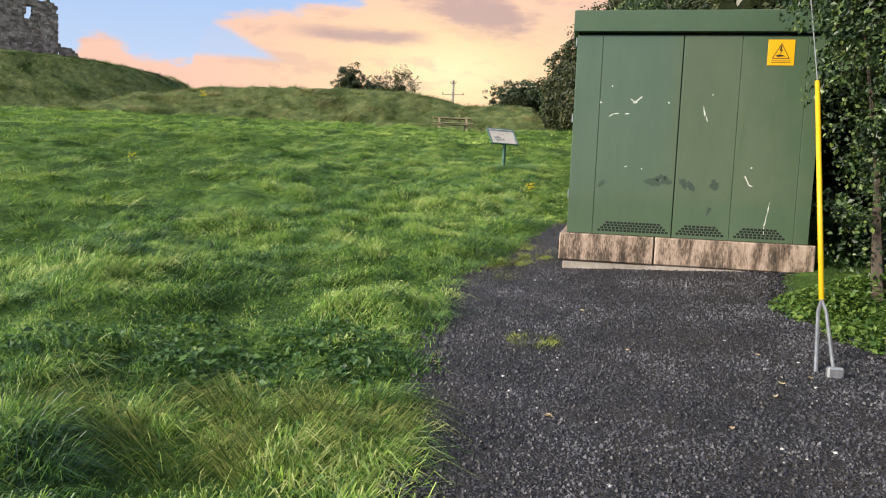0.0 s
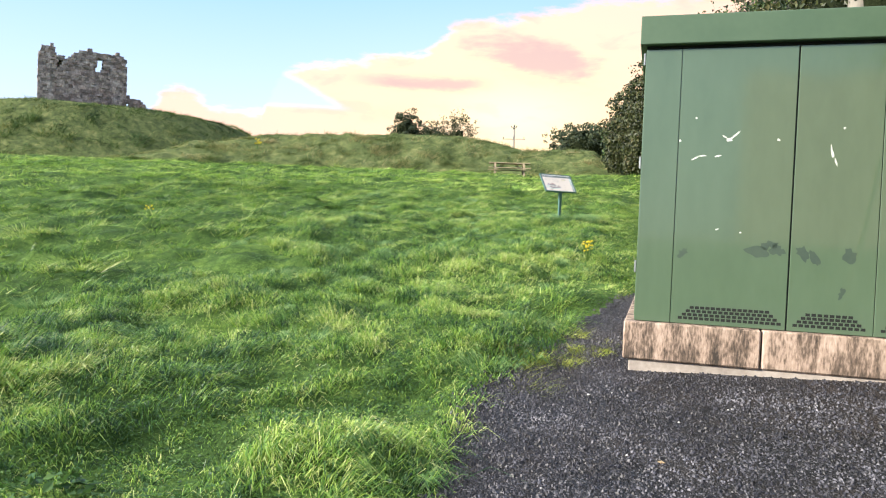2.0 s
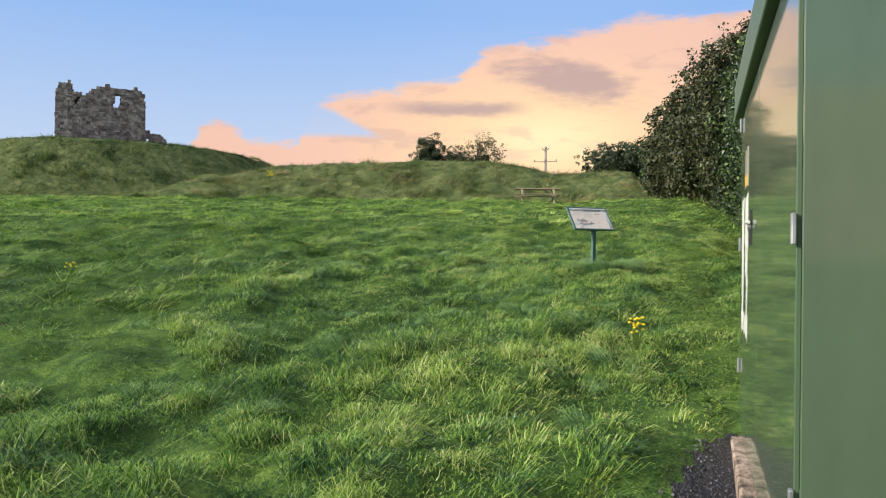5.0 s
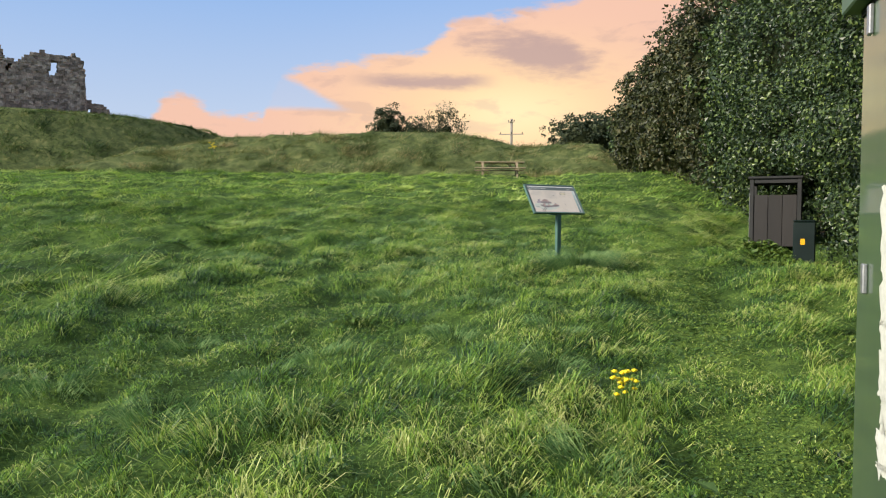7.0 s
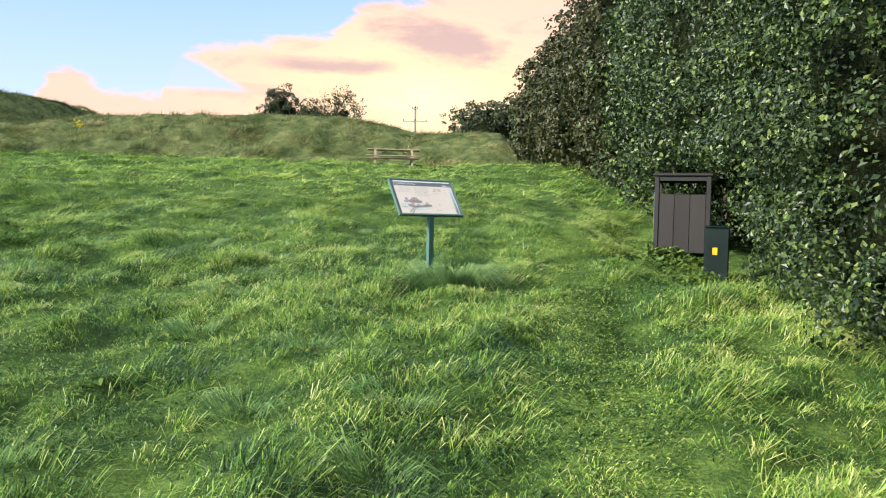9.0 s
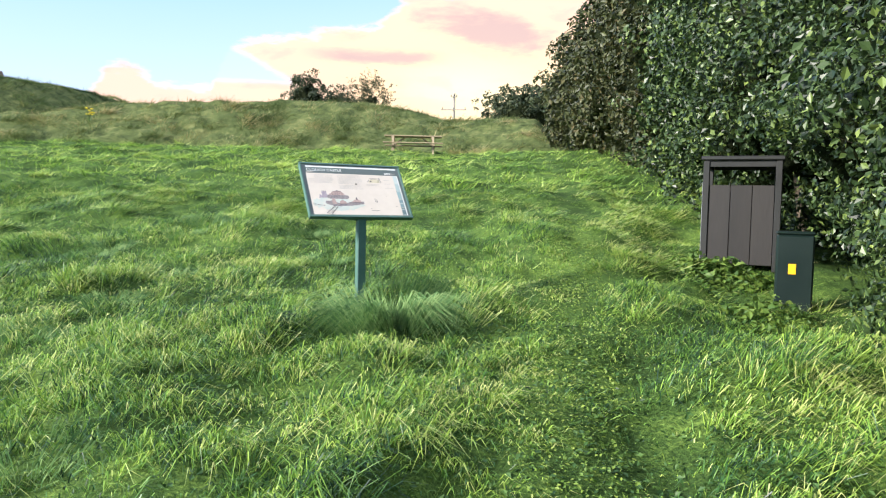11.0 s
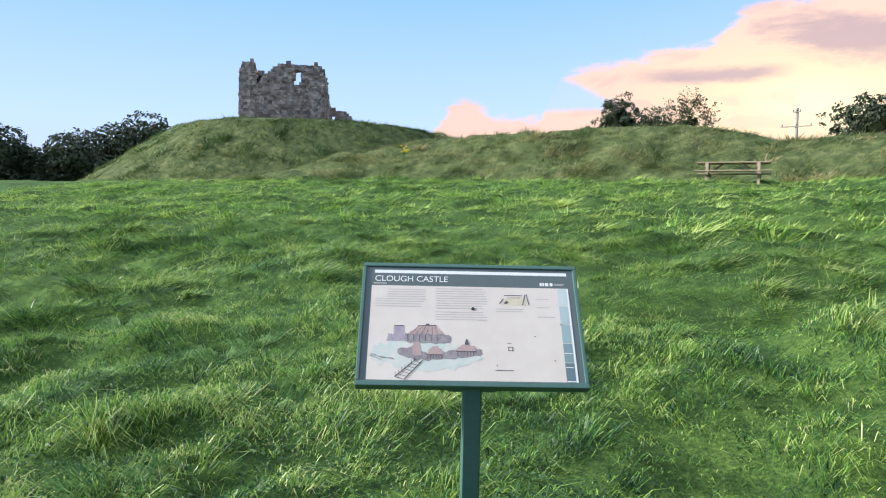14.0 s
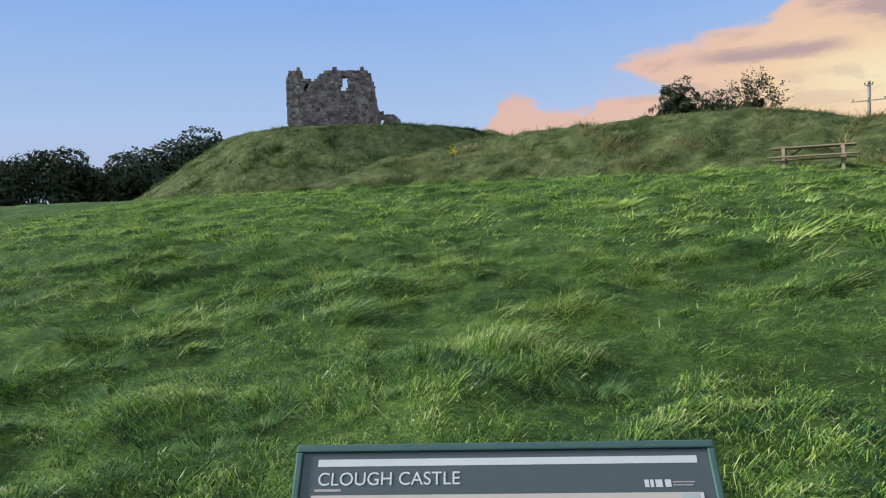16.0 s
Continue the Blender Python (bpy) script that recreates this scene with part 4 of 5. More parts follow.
part("lock_rim", boxed(-0.010, -0.006, 2.065, 2.315, 2.331, 2.342), GREEN, lock)
part("lock_handle", rod([(-0.022, 2.11, 2.262), (-0.026, 2.20, 2.268), (-0.022, 2.29, 2.264)], [0.010, 0.013, 0.010], 8), SPLASH, lock, "pale lever handle")
part("lock_barrel", rod([(-0.006, 2.16, 2.235), (-0.026, 2.16, 2.235)], 0.016, 10), STEEL, lock)


def scraps(name, pieces, y_or_x, on_side, mat, parent, seed, label, rough=0.012):
    """Thin irregular scraps stuck on the face of the cabinet."""
    r = np.random.default_rng(seed)
    bm = bmesh.new()
    for a0, a1, z0, z1 in pieces:
        n = 64
        edge = []
        for k in range(n):
            t = k / n * 4
            s, u = int(t), t - int(t)
            a, z = ((a0 + (a1 - a0) * u, z0), (a1, z0 + (z1 - z0) * u), (a1 - (a1 - a0) * u, z1), (a0, z1 - (z1 - z0) * u))[s]
            edge.append((a + r.normal(0, rough), z + r.normal(0, rough)))
        pts = [((y_or_x, a, z) if on_side else (a, y_or_x, z)) for a, z in edge]
        bm.faces.new([bm.verts.new(p) for p in pts])
    g = bmesh.ops.extrude_face_region(bm, geom=list(bm.faces))
    for v in g["geom"]:
        if isinstance(v, bmesh.types.BMVert):
            v.co += Vector((-0.0012, 0, 0)) if on_side else Vector((0, -0.0012, 0))
    bmesh.ops.recalc_face_normals(bm, faces=bm.faces)
    return part(name, bm, mat, parent, label)


for k, piece in enumerate([(2.81, 3.03, 2.02, 2.45), (2.83, 3.02, 1.80, 2.03), (2.86, 2.99, 1.70, 1.80), (2.77, 3.02, 1.57, 1.70),
                           (2.42, 2.70, 2.10, 2.44), (2.43, 2.66, 1.95, 2.11), (2.42, 2.56, 1.80, 1.96), (2.45, 2.55, 1.68, 1.80), (2.41, 2.71, 1.57, 1.69)]):
    scraps("torn_notice", [piece], -0.0068, True, PAPER, side[1], 5 + k, "white paper notice, torn and peeling")
# plate coloured pale for the sky it reflects; its yellow shows only below
side_plate = part("side_plate", boxed(-0.010, -0.006, 2.48, 2.74, 2.505, 2.75), PLATE, side[1], "plate painted pale as if reflecting the sky, with a yellow strip", bevel=0.001)
part("yellow_strip", boxed(-0.0112, -0.0101, 2.50, 2.72, 2.515, 2.58), WARNING, side_plate, "yellow warning strip")
for y in (2.51, 2.71):
    part("plate_screw", rod([(-0.010, y, 2.73), (-0.013, y, 2.73)], 0.007, 8), SEAM, side_plate)
# warning plate on the front
plate = part("warning_plate", boxed(2.085, 2.36, -0.011, -0.006, 2.74, 3.01), WARNING, cab, "yellow electrical warning plate", bevel=0.0015)
bm = bmesh.new()
tri = [(2.13, 2.81), (2.315, 2.81), (2.2225, 2.975)]
ctr = (2.2225, 2.866)
for k in range(3):
    a, b = tri[k], tri[(k + 1) % 3]
    ia, ib = [tuple(ctr[j] + (p[j] - ctr[j]) * 0.86 for j in (0, 1)) for p in (a, b)]
    bm.faces.new([bm.verts.new((p[0], -0.0122, p[1])) for p in (a, b, ib, ia)])
for q in ([(2.215, 2.945), (2.232, 2.945), (2.222, 2.905), (2.24, 2.905), (2.212, 2.855), (2.220, 2.892), (2.204, 2.892)],
          [(2.17, 2.842), (2.20, 2.856), (2.25, 2.846), (2.275, 2.832), (2.245, 2.835), (2.19, 2.828)]):
    bm.faces.new([bm.verts.new((p[0], -0.0122, p[1])) for p in q])
for z, w in ((2.788, 0.19), (2.770, 0.20)):
    bm.faces.new([bm.verts.new((2.2225 + a * w / 2, -0.0122, z + b)) for a, b in ((-1, -0.003), (1, -0.003), (1, 0.003), (-1, 0.003))])
part("warning_print", bm, BLACK, plate, "black triangle with a flash and small lettering bars")
plate.location.x -= 0.03
# smudges and bird splashes on the doors
def blotch(cx, cz, w, h, seed, tilt=0.0):
    r = np.random.default_rng(seed)
    pts = []
    for k in range(16):
        a = k / 16 * 6.283
        q = 1 + r.normal(0, 0.22)
        u, v = math.cos(a) * w / 2 * q, math.sin(a) * h / 2 * q
        pts.append((cx + u * math.cos(tilt) - v * math.sin(tilt), -0.0068, cz + u * math.sin(tilt) + v * math.cos(tilt)))
    return pts


for k, (cx, cz, w, h, tl) in enumerate(((0.93, 1.46, 0.20, 0.09, -0.1), (1.02, 1.51, 0.14, 0.08, 0.3), (1.09, 1.47, 0.10, 0.09, 0.0), (1.27, 1.46, 0.14, 0.07, -0.8), (1.36, 1.42, 0.13, 0.06, -1.0),
                                        (1.60, 1.45, 0.09, 0.12, 0.5), (0.36, 1.42, 0.10, 0.05, 1.0), (1.56, 1.17, 0.04, 0.09, -0.4))):
    bm = bmesh.new()
    bm.faces.new([bm.verts.new(p) for p in blotch(cx, cz, w, h, 300 + k, tl)])
    bm.normal_update()
    part("smudge", bm, SMUDGE, cab)
for k, (cx, cz, w, h, tl) in enumerate(((0.68, 2.33, 0.05, 0.03, 0), (0.72, 2.36, 0.11, 0.016, 0.7), (0.65, 2.35, 0.06, 0.012, -0.5), (0.60, 2.20, 0.05, 0.012, 0.2), (0.48, 2.20, 0.06, 0.012, 0.1), (0.42, 2.18, 0.05, 0.012, 0.5),
                                        (1.05, 2.33, 0.02, 0.02, 0), (0.30, 2.32, 0.02, 0.02, 0), (1.44, 2.24, 0.018, 0.10, 0.2), (1.47, 2.16, 0.014, 0.06, 0.3), (1.52, 2.42, 0.018, 0.018, 0), (1.98, 1.65, 0.02, 0.02, 0),
                                        (1.94, 1.52, 0.014, 0.12, 0.5), (1.98, 1.46, 0.05, 0.014, -0.3), (0.42, 2.50, 0.02, 0.012, 0), (0.62, 1.62, 0.03, 0.012, 0.2), (0.80, 1.60, 0.02, 0.012, 0),
                                        (2.19, 1.22, 0.010, 0.14, -0.1), (2.17, 1.10, 0.010, 0.14, -0.15), (2.16, 0.98, 0.010, 0.14, 0.05))):
    bm = bmesh.new()
    bm.faces.new([bm.verts.new(p) for p in blotch(cx, cz, w, h, 400 + k, tl)])
    bm.normal_update()
    part("splash", bm, SPLASH, cab)

plinth = empty("plinth", CAB, "stained concrete plinth under the green cabinet", "plinth")
for x0, x1, y0, y1 in ((-0.08, 0.985, -0.085, 0.30), (0.998, WIDE + 0.07, -0.075, 0.30), (-0.08, 0.25, 0.306, DEEP + 0.08), (2.40, WIDE + 0.07, 0.306, DEEP + 0.08), (0.256, 2.394, 1.8, DEEP + 0.08)):
    part("concrete_block", boxed(x0, x1, y0, y1, 0.545, Z0 - 0.001), CONCRETE, plinth, bevel=0.012)
part("footing", boxed(-0.03, WIDE + 0.02, -0.05, DEEP + 0.03, 0.0, 0.544), FOOTING, plinth, "paler concrete footing", bevel=0.01)

# ---------------------------------------------------------------- stay wire with yellow guard
stay = empty("stay_wire", Matrix.Translation((3.12, 5.20, gz(3.12, 5.2))), "pole stay wire with yellow plastic guard and steel anchor", "stay wire")
org = Vector(stay.location)
y_lo, y_hi = Vector((3.345, 5.94, 0.56)), Vector((3.50, 6.80, 2.35))
anchor = Vector((3.13, 5.22, 0.07))
part("guard", rod([y_lo - org, y_hi - org], 0.021, 10), YELLOW, stay, "yellow plastic tube", smooth=True)
part("wire", rod([y_hi - org, Vector((4.45, 12.4, 10.4)) - org], 0.006, 5), STEEL, stay)
part("rod", rod([anchor + Vector((-0.07, 0.0, 0.02)) - org, anchor.lerp(y_lo, 0.85) + Vector((-0.03, 0, 0)) - org, y_lo - org], 0.013, 8), STEEL, stay)
part("rod", rod([anchor + Vector((0.05, -0.02, 0.02)) - org, anchor.lerp(y_lo, 0.85) + Vector((0.03, 0, 0)) - org, y_lo - org], 0.013, 8), STEEL, stay)
part("thimble", boxed(0.0, 0.11, -0.02, 0.03, -0.03, 0.09), STEEL, stay, "worn steel anchor block", bevel=0.012)


def pole(x, y, top, r, seed, label, arms):
    z = gz(x, y)
    ob = empty("utility_pole", Matrix.Translation((x, y, z)), label, "utility pole")
    part("shaft", rod([(0, 0, -0.5), (0, 0, (top - z) * 0.5), (0, 0, top - z)], [r, r * 0.92, r * 0.8], 12), POLE_WOOD, ob, smooth=True)
    for za, half, wid in arms:
        arm = part("crossarm", beam((-half, -r, za - z), (half, -r, za - z), 0.10, 0.13), POLE_WOOD, ob)
        for k in (-0.9, 0.0, 0.9):
            part("insulator", rod([(k * half, -r, za - z + 0.06), (k * half, -r, za - z + 0.30)], [0.05, 0.07], 8), BIN_FRAME, arm)
    return ob


pole(4.48, 12.6, 10.8, 0.17, 1, "weathered wooden utility pole behind the green cabinet", ())
pole(-10.5, 117.0, 18.5, 0.22, 2, "wooden utility pole with a crossarm beyond the bank", ((16.2, 1.8, 0.1), (18.0, 0.45, 0.1)))
pole(7.4, 60.0, 17.4, 0.17, 3, "wooden utility pole with a crossarm behind the hedge", ((16.9, 1.2, 0.1),))

# ---------------------------------------------------------------- interpretation board
E_X = Vector((math.cos(radians(34.5)), math.sin(radians(34.5)), 0))
BACK = Vector((-E_X.y, E_X.x, 0))
UP = (BACK * 0.31 + Vector((0, 0, 0.405))).normalized()
NRM = E_X.cross(UP).normalized()
BW, BH = 0.84, 0.525
LOW = Vector((0.548, 19.505, 2.525))
board_m = Matrix.Translation(LOW) @ Matrix((E_X, UP, NRM)).transposed().to_4x4()
sign = empty("information_board", Matrix.Translation((LOW + BACK * 0.05).xy.to_3d() + Vector((0, 0, gz(LOW.x, LOW.y)))) @ pose(0, 0, 0, 0, 0, 34.5), "slanted information board on a green post in the grass", "information board")
inv_sign = sign.matrix_world.inverted()


def board_part(name, bm, mat, parent=sign, label="", bevel=0.0):
    if bevel:
        bmesh.ops.bevel(bm, geom=list(bm.edges), offset=bevel, segments=2, affect="EDGES", profile=0.6)
    bm.transform(inv_sign @ board_m)
    return part(name, bm, mat, parent, label)


foot = gz(LOW.x, LOW.y)
part("post", boxed(-0.034, 0.034, -0.03, 0.03, -0.4, 2.53 - foot), SIGN_GREEN, sign, bevel=0.006)
part("bracket", boxed(-0.09, 0.09, -0.02, 0.10, 2.50 - foot, 2.545 - foot), SIGN_GREEN, sign, bevel=0.004)
board_part("backing", boxed(-BW / 2 + 0.012, BW / 2 - 0.012, 0.012, BH - 0.012, -0.028, -0.004), SIGN_GREEN)
for nm, c in (("frame_rail", (-BW / 2, BW / 2, 0.0, 0.020)), ("frame_rail", (-BW / 2, BW / 2, BH - 0.016, BH)), ("frame_rail", (-BW / 2, -BW / 2 + 0.014, 0.0205, BH - 0.0165)), ("frame_rail", (BW / 2 - 0.014, BW / 2, 0.0205, BH - 0.0165))):
    board_part(nm, boxed(*c, -0.032, 0.006), SIGN_GREEN, bevel=0.003)
panel = board_part("panel", boxed(-BW / 2 + 0.0145, BW / 2 - 0.0145, 0.021, BH - 0.017, -0.0035, 0.0), SIGN_GREY, label="printed grey and cream panel")


def flat(name, polys, mat, h, label=""):
    bm = bmesh.new()
    for poly in polys:
        bm.faces.new([bm.verts.new((u * BW - BW / 2, (1 - v) * BH, h)) for u, v in poly])
    bmesh.ops.recalc_face_normals(bm, faces=bm.faces)
    for f in bm.faces:
        if f.normal.z < 0:
            f.normal_flip()
    return tagged(board_part(name, bm, mat, panel, label), kind="stuff" if len(polys) > 1 else "")


def quad(u0, u1, v0, v1):
    return [(u0, v1), (u1, v1), (u1, v0), (u0, v0)]


flat("cream_field", [quad(0.045, 0.955, 0.195, 0.955)], SIGN_CREAM, 0.0006)
flat("white_line", [quad(0.055, 0.955, 0.058, 0.086)], SIGN_WHITE, 0.0006)
flat("mark", [quad(0.825, 0.835, 0.148, 0.176), quad(0.838, 0.846, 0.148, 0.176), quad(0.850, 0.866, 0.148, 0.176), quad(0.872, 0.886, 0.148, 0.176)], SIGN_WHITE, 0.0007, "small white maker's mark")
flat("caption_print", [quad(0.052, 0.115, 0.172, 0.181), quad(0.89, 0.94, 0.155, 0.160), quad(0.89, 0.935, 0.166, 0.171)], INK, 0.0007)
for k in range(5):
    flat("tint_strip", [quad(0.905, 0.945, 0.20 + 0.152 * k, 0.2 + 0.152 * (k + 1) - 0.004)], TINTS[k], 0.0010)
flat("white_edge", [quad(0.947, 0.955, 0.20, 0.955), quad(0.907, 0.943, 0.73, 0.735), quad(0.907, 0.943, 0.84, 0.845), quad(0.907, 0.945, 0.945, 0.952)], SIGN_WHITE, 0.0014)
bars = []
r = random.Random(4)
for u0, u1, v0, n in ((0.065, 0.30, 0.225, 8), (0.34, 0.58, 0.215, 13), (0.615, 0.76, 0.378, 2), (0.80, 0.885, 0.29, 1), (0.80, 0.885, 0.36, 1), (0.80, 0.885, 0.44, 1)):
    for k in range(n):
        v = v0 + 0.0205 * k + (0.012 if n > 10 and k > 8 else 0)
        a = u0 + (0.055 if u0 < 0.1 and k < 4 else 0)
        bars.append(quad(a, u1 - r.uniform(0, 0.03), v, v + 0.006))
tagged(flat("small_print", bars, INK, 0.0010, "columns of small grey text"), kind="stuff")
def washed(pts, seed, rough=0.006, steps=6):
    """A painted patch with an unsteady edge."""
    q, out = random.Random(seed), []
    for (u0, v0), (u1, v1) in zip(pts, pts[1:] + pts[:1]):
        for k in range(steps):
            out.append((u0 + (u1 - u0) * k / steps + q.gauss(0, rough * 0.6), v0 + (v1 - v0) * k / steps + q.gauss(0, rough)))
    return out


flat("picture_ground", [washed([(0.055, 0.74), (0.10, 0.67), (0.17, 0.645), (0.28, 0.66), (0.40, 0.68), (0.50, 0.71), (0.545, 0.78), (0.47, 0.85), (0.34, 0.895), (0.22, 0.88), (0.10, 0.83), (0.06, 0.79)], 1, 0.012)], WASH_TEAL, 0.0010, "pale watercolour water and grass")
flat("picture_bank", [washed([(0.17, 0.72), (0.22, 0.71), (0.33, 0.755), (0.45, 0.715), (0.55, 0.72), (0.545, 0.755), (0.46, 0.785), (0.36, 0.80), (0.26, 0.80), (0.18, 0.765)], 2), washed([(0.06, 0.752), (0.10, 0.78), (0.16, 0.792), (0.165, 0.80), (0.10, 0.79), (0.06, 0.762)], 3, 0.002)], WASH_DARK, 0.0014)
flat("wall_wash", [washed([(0.148, 0.655), (0.157, 0.535), (0.20, 0.535), (0.206, 0.655)], 4, 0.003), washed([(0.125, 0.655), (0.13, 0.60), (0.148, 0.60), (0.148, 0.655)], 5, 0.003)], WASH_MAUVE, 0.0014)
flat("picture_hall", [washed([(0.20, 0.66), (0.207, 0.60), (0.37, 0.60), (0.41, 0.61), (0.405, 0.665), (0.33, 0.672)], 6, 0.004)], WASH_DARK, 0.0015)
flat("roof_wash", [washed([(0.215, 0.60), (0.262, 0.535), (0.345, 0.53), (0.378, 0.60)], 7, 0.003), washed([(0.30, 0.762), (0.315, 0.71), (0.345, 0.685), (0.375, 0.735), (0.37, 0.762)], 8, 0.003), washed([(0.235, 0.765), (0.243, 0.665), (0.272, 0.665), (0.28, 0.765)], 9, 0.004), washed([(0.425, 0.728), (0.455, 0.68), (0.51, 0.685), (0.525, 0.733)], 10, 0.003)], WASH_BROWN, 0.0018)
lines = [[(0.262, 0.537), (0.262, 0.531), (0.345, 0.525), (0.345, 0.531)], [(0.295, 0.53), (0.298, 0.515), (0.312, 0.515), (0.314, 0.528)], [(0.468, 0.68), (0.475, 0.635), (0.481, 0.635), (0.488, 0.68)], quad(0.30, 0.372, 0.758, 0.765), quad(0.43, 0.52, 0.728, 0.735),
         [(0.157, 0.538), (0.157, 0.531), (0.20, 0.531), (0.20, 0.538)], [(0.165, 0.93), (0.255, 0.795), (0.259, 0.796), (0.170, 0.935)], [(0.205, 0.95), (0.285, 0.80), (0.289, 0.802), (0.210, 0.954)]]
for k in range(7):
    u, v = 0.168 + 0.0135 * k, 0.93 - 0.02 * k
    lines.append([(u, v), (u + 0.034, v + 0.016), (u + 0.034, v + 0.020), (u, v + 0.004)])
    lines.append(quad(u, u + 0.002, v - 0.03, v))
for k in range(6):
    lines.append(quad(0.306 + 0.012 * k, 0.3085 + 0.012 * k, 0.768, 0.792))
    lines.append(quad(0.436 + 0.014 * k, 0.4385 + 0.014 * k, 0.737, 0.765))
    lines.append(quad(0.216 + 0.026 * k, 0.2185 + 0.026 * k, 0.605, 0.655))
    lines.append([(0.228 + 0.024 * k, 0.60), (0.268 + 0.014 * k, 0.537), (0.2695 + 0.014 * k, 0.537), (0.2300 + 0.024 * k, 0.60)])
flat("pen_drawing", lines, INK_DARK, 0.0022)
flat("sketch_wash", [[(0.64, 0.345), (0.66, 0.29), (0.72, 0.27), (0.76, 0.29), (0.75, 0.35)]], WASH_YELLOW, 0.0010)
flat("pen_sketch", [quad(0.655, 0.74, 0.262, 0.267), [(0.63, 0.335), (0.65, 0.29), (0.653, 0.292), (0.635, 0.337)], [(0.735, 0.345), (0.75, 0.255), (0.754, 0.256), (0.74, 0.345)], [(0.755, 0.25), (0.765, 0.345), (0.769, 0.345), (0.759, 0.25)], quad(0.67, 0.73, 0.283, 0.287), [(0.65, 0.33), (0.665, 0.31), (0.675, 0.325), (0.66, 0.34)],
                      quad(0.655, 0.675, 0.66, 0.664), quad(0.66, 0.682, 0.69, 0.694), quad(0.66, 0.682, 0.717, 0.721), quad(0.66, 0.663, 0.69, 0.72), quad(0.679, 0.682, 0.69, 0.72), quad(0.60, 0.68, 0.87, 0.875)], INK_DARK, 0.0014)
flat("dirt_speckle", [[(0.51 + 0.008 * math.cos(a) * (1 + 0.3 * math.sin(3 * a)), 0.385 + 0.014 * math.sin(a)) for a in (k * 0.628 for k in range(10))], quad(0.78, 0.785, 0.60, 0.607), quad(0.86, 0.866, 0.79, 0.797), quad(0.605, 0.61, 0.835, 0.842), quad(0.90, 0.905, 0.50, 0.507)], BLACK, 0.0026, "specks of dirt")
title = bpy.data.curves.new("title", "FONT")
title.body, title.size, title.extrude = "CLOUGH CASTLE", 0.0345, 0.0002
title_ob = new("title_tmp", title)
me = bpy.data.meshes.new_from_object(title_ob.evaluated_get(bpy.context.evaluated_depsgraph_get()))
bpy.data.objects.remove(title_ob)
bm = bmesh.new()
bm.from_mesh(me)
wd = max(v.co.x for v in bm.verts)
bm.transform(Matrix.Translation((0.057 * BW - BW / 2, (1 - 0.158) * BH, 0.0010)) @ Matrix.Diagonal((0.285 / wd, 1.08, 1, 1)))
board_part("title", bm, SIGN_WHITE, panel, "white capital letters")

# ---------------------------------------------------------------- picnic table
TBL = (-3.13, 42.5)
tz = gz(*TBL) + 0.04
table = empty("picnic_table", Matrix.Translation((*TBL, tz)) @ pose(0, 0, 0, 0, 0, 9.0), "weathered wooden picnic table with fixed benches", "picnic table")
for k in range(5):
    part("top_plank", boxed(-1.12, 1.12, -0.36 + 0.146 * k, -0.36 + 0.146 * k + 0.138, 0.735, 0.775), TABLE_WOOD, table, bevel=0.006)
for s in (-1, 1):
    for k in range(2):
        y = s * 0.72 - 0.14 + 0.146 * k
        part("seat_plank", boxed(-1.15, 1.15, y, y + 0.138, 0.43, 0.468), TABLE_WOOD, table, bevel=0.006)
for x in (-0.78, 0.78):
    for s in (-1, 1):
        part("leg", beam((x, s * 0.30, 0.735), (x, s * 0.66, -0.05), 0.085, 0.10), TABLE_WOOD, table)
        part("brace", beam((x - math.copysign(0.03, x), s * 0.08, 0.42), (x - math.copysign(0.48, x), s * 0.08, 0.73), 0.09, 0.045), TABLE_WOOD, table)
    part("seat_bearer", boxed(x + 0.024, x + 0.069, -0.86, 0.86, 0.33, 0.428), TABLE_WOOD, table)
    part("top_bearer", boxed(x - 0.069, x - 0.024, -0.36, 0.36, 0.64, 0.733), TABLE_WOOD, table)

# ---------------------------------------------------------------- bins by the hedge
bz = gz(4.22, 23.0)
bin_ob = empty("litter_bin", Matrix.Translation((4.25, 23.05, bz)) @ pose(0, 0, 0, 0, 0, -16), "dark slatted litter bin half hidden by the hedge", "litter bin")
BR, BT = 0.38, 1.20
for sx in (-1, 1):
    for sy in (-1, 1):
        part("corner_post", boxed(sx * BR - 0.035, sx * BR + 0.035, sy * BR - 0.035, sy * BR + 0.035, -0.05, BT), BIN_FRAME, bin_ob, bevel=0.008)
for k in range(3):
    a = -BR + 0.037 + 0.2295 * k
    for s in (-1, 1):
        part("slat", boxed(a, a + 0.224, s * (BR + 0.005) - 0.012, s * (BR + 0.005) + 0.012, 0.02, 0.92), BIN_SLAT, bin_ob, bevel=0.004)
        part("slat", boxed(s * (BR + 0.005) - 0.012, s * (BR + 0.005) + 0.012, a, a + 0.224, 0.02, 0.92), BIN_SLAT, bin_ob, bevel=0.004)
part("lid", boxed(-BR - 0.06, BR + 0.06, -BR - 0.06, BR + 0.06, BT + 0.001, BT + 0.05), BIN_FRAME, bin_ob, bevel=0.012)
for s in (-1, 1):
    part("top_rail", boxed(-BR + 0.036, BR - 0.036, s * BR - 0.02, s * BR + 0.02, 1.13, BT - 0.001), BIN_FRAME, bin_ob)
    part("top_rail", boxed(s * BR - 0.02, s * BR + 0.02, -BR + 0.036, BR - 0.036, 1.13, BT - 0.001), BIN_FRAME, bin_ob)
part("liner", boxed(-BR + 0.04, BR - 0.04, -BR + 0.04, BR - 0.04, 0.03, 0.85), SEAM, bin_ob)
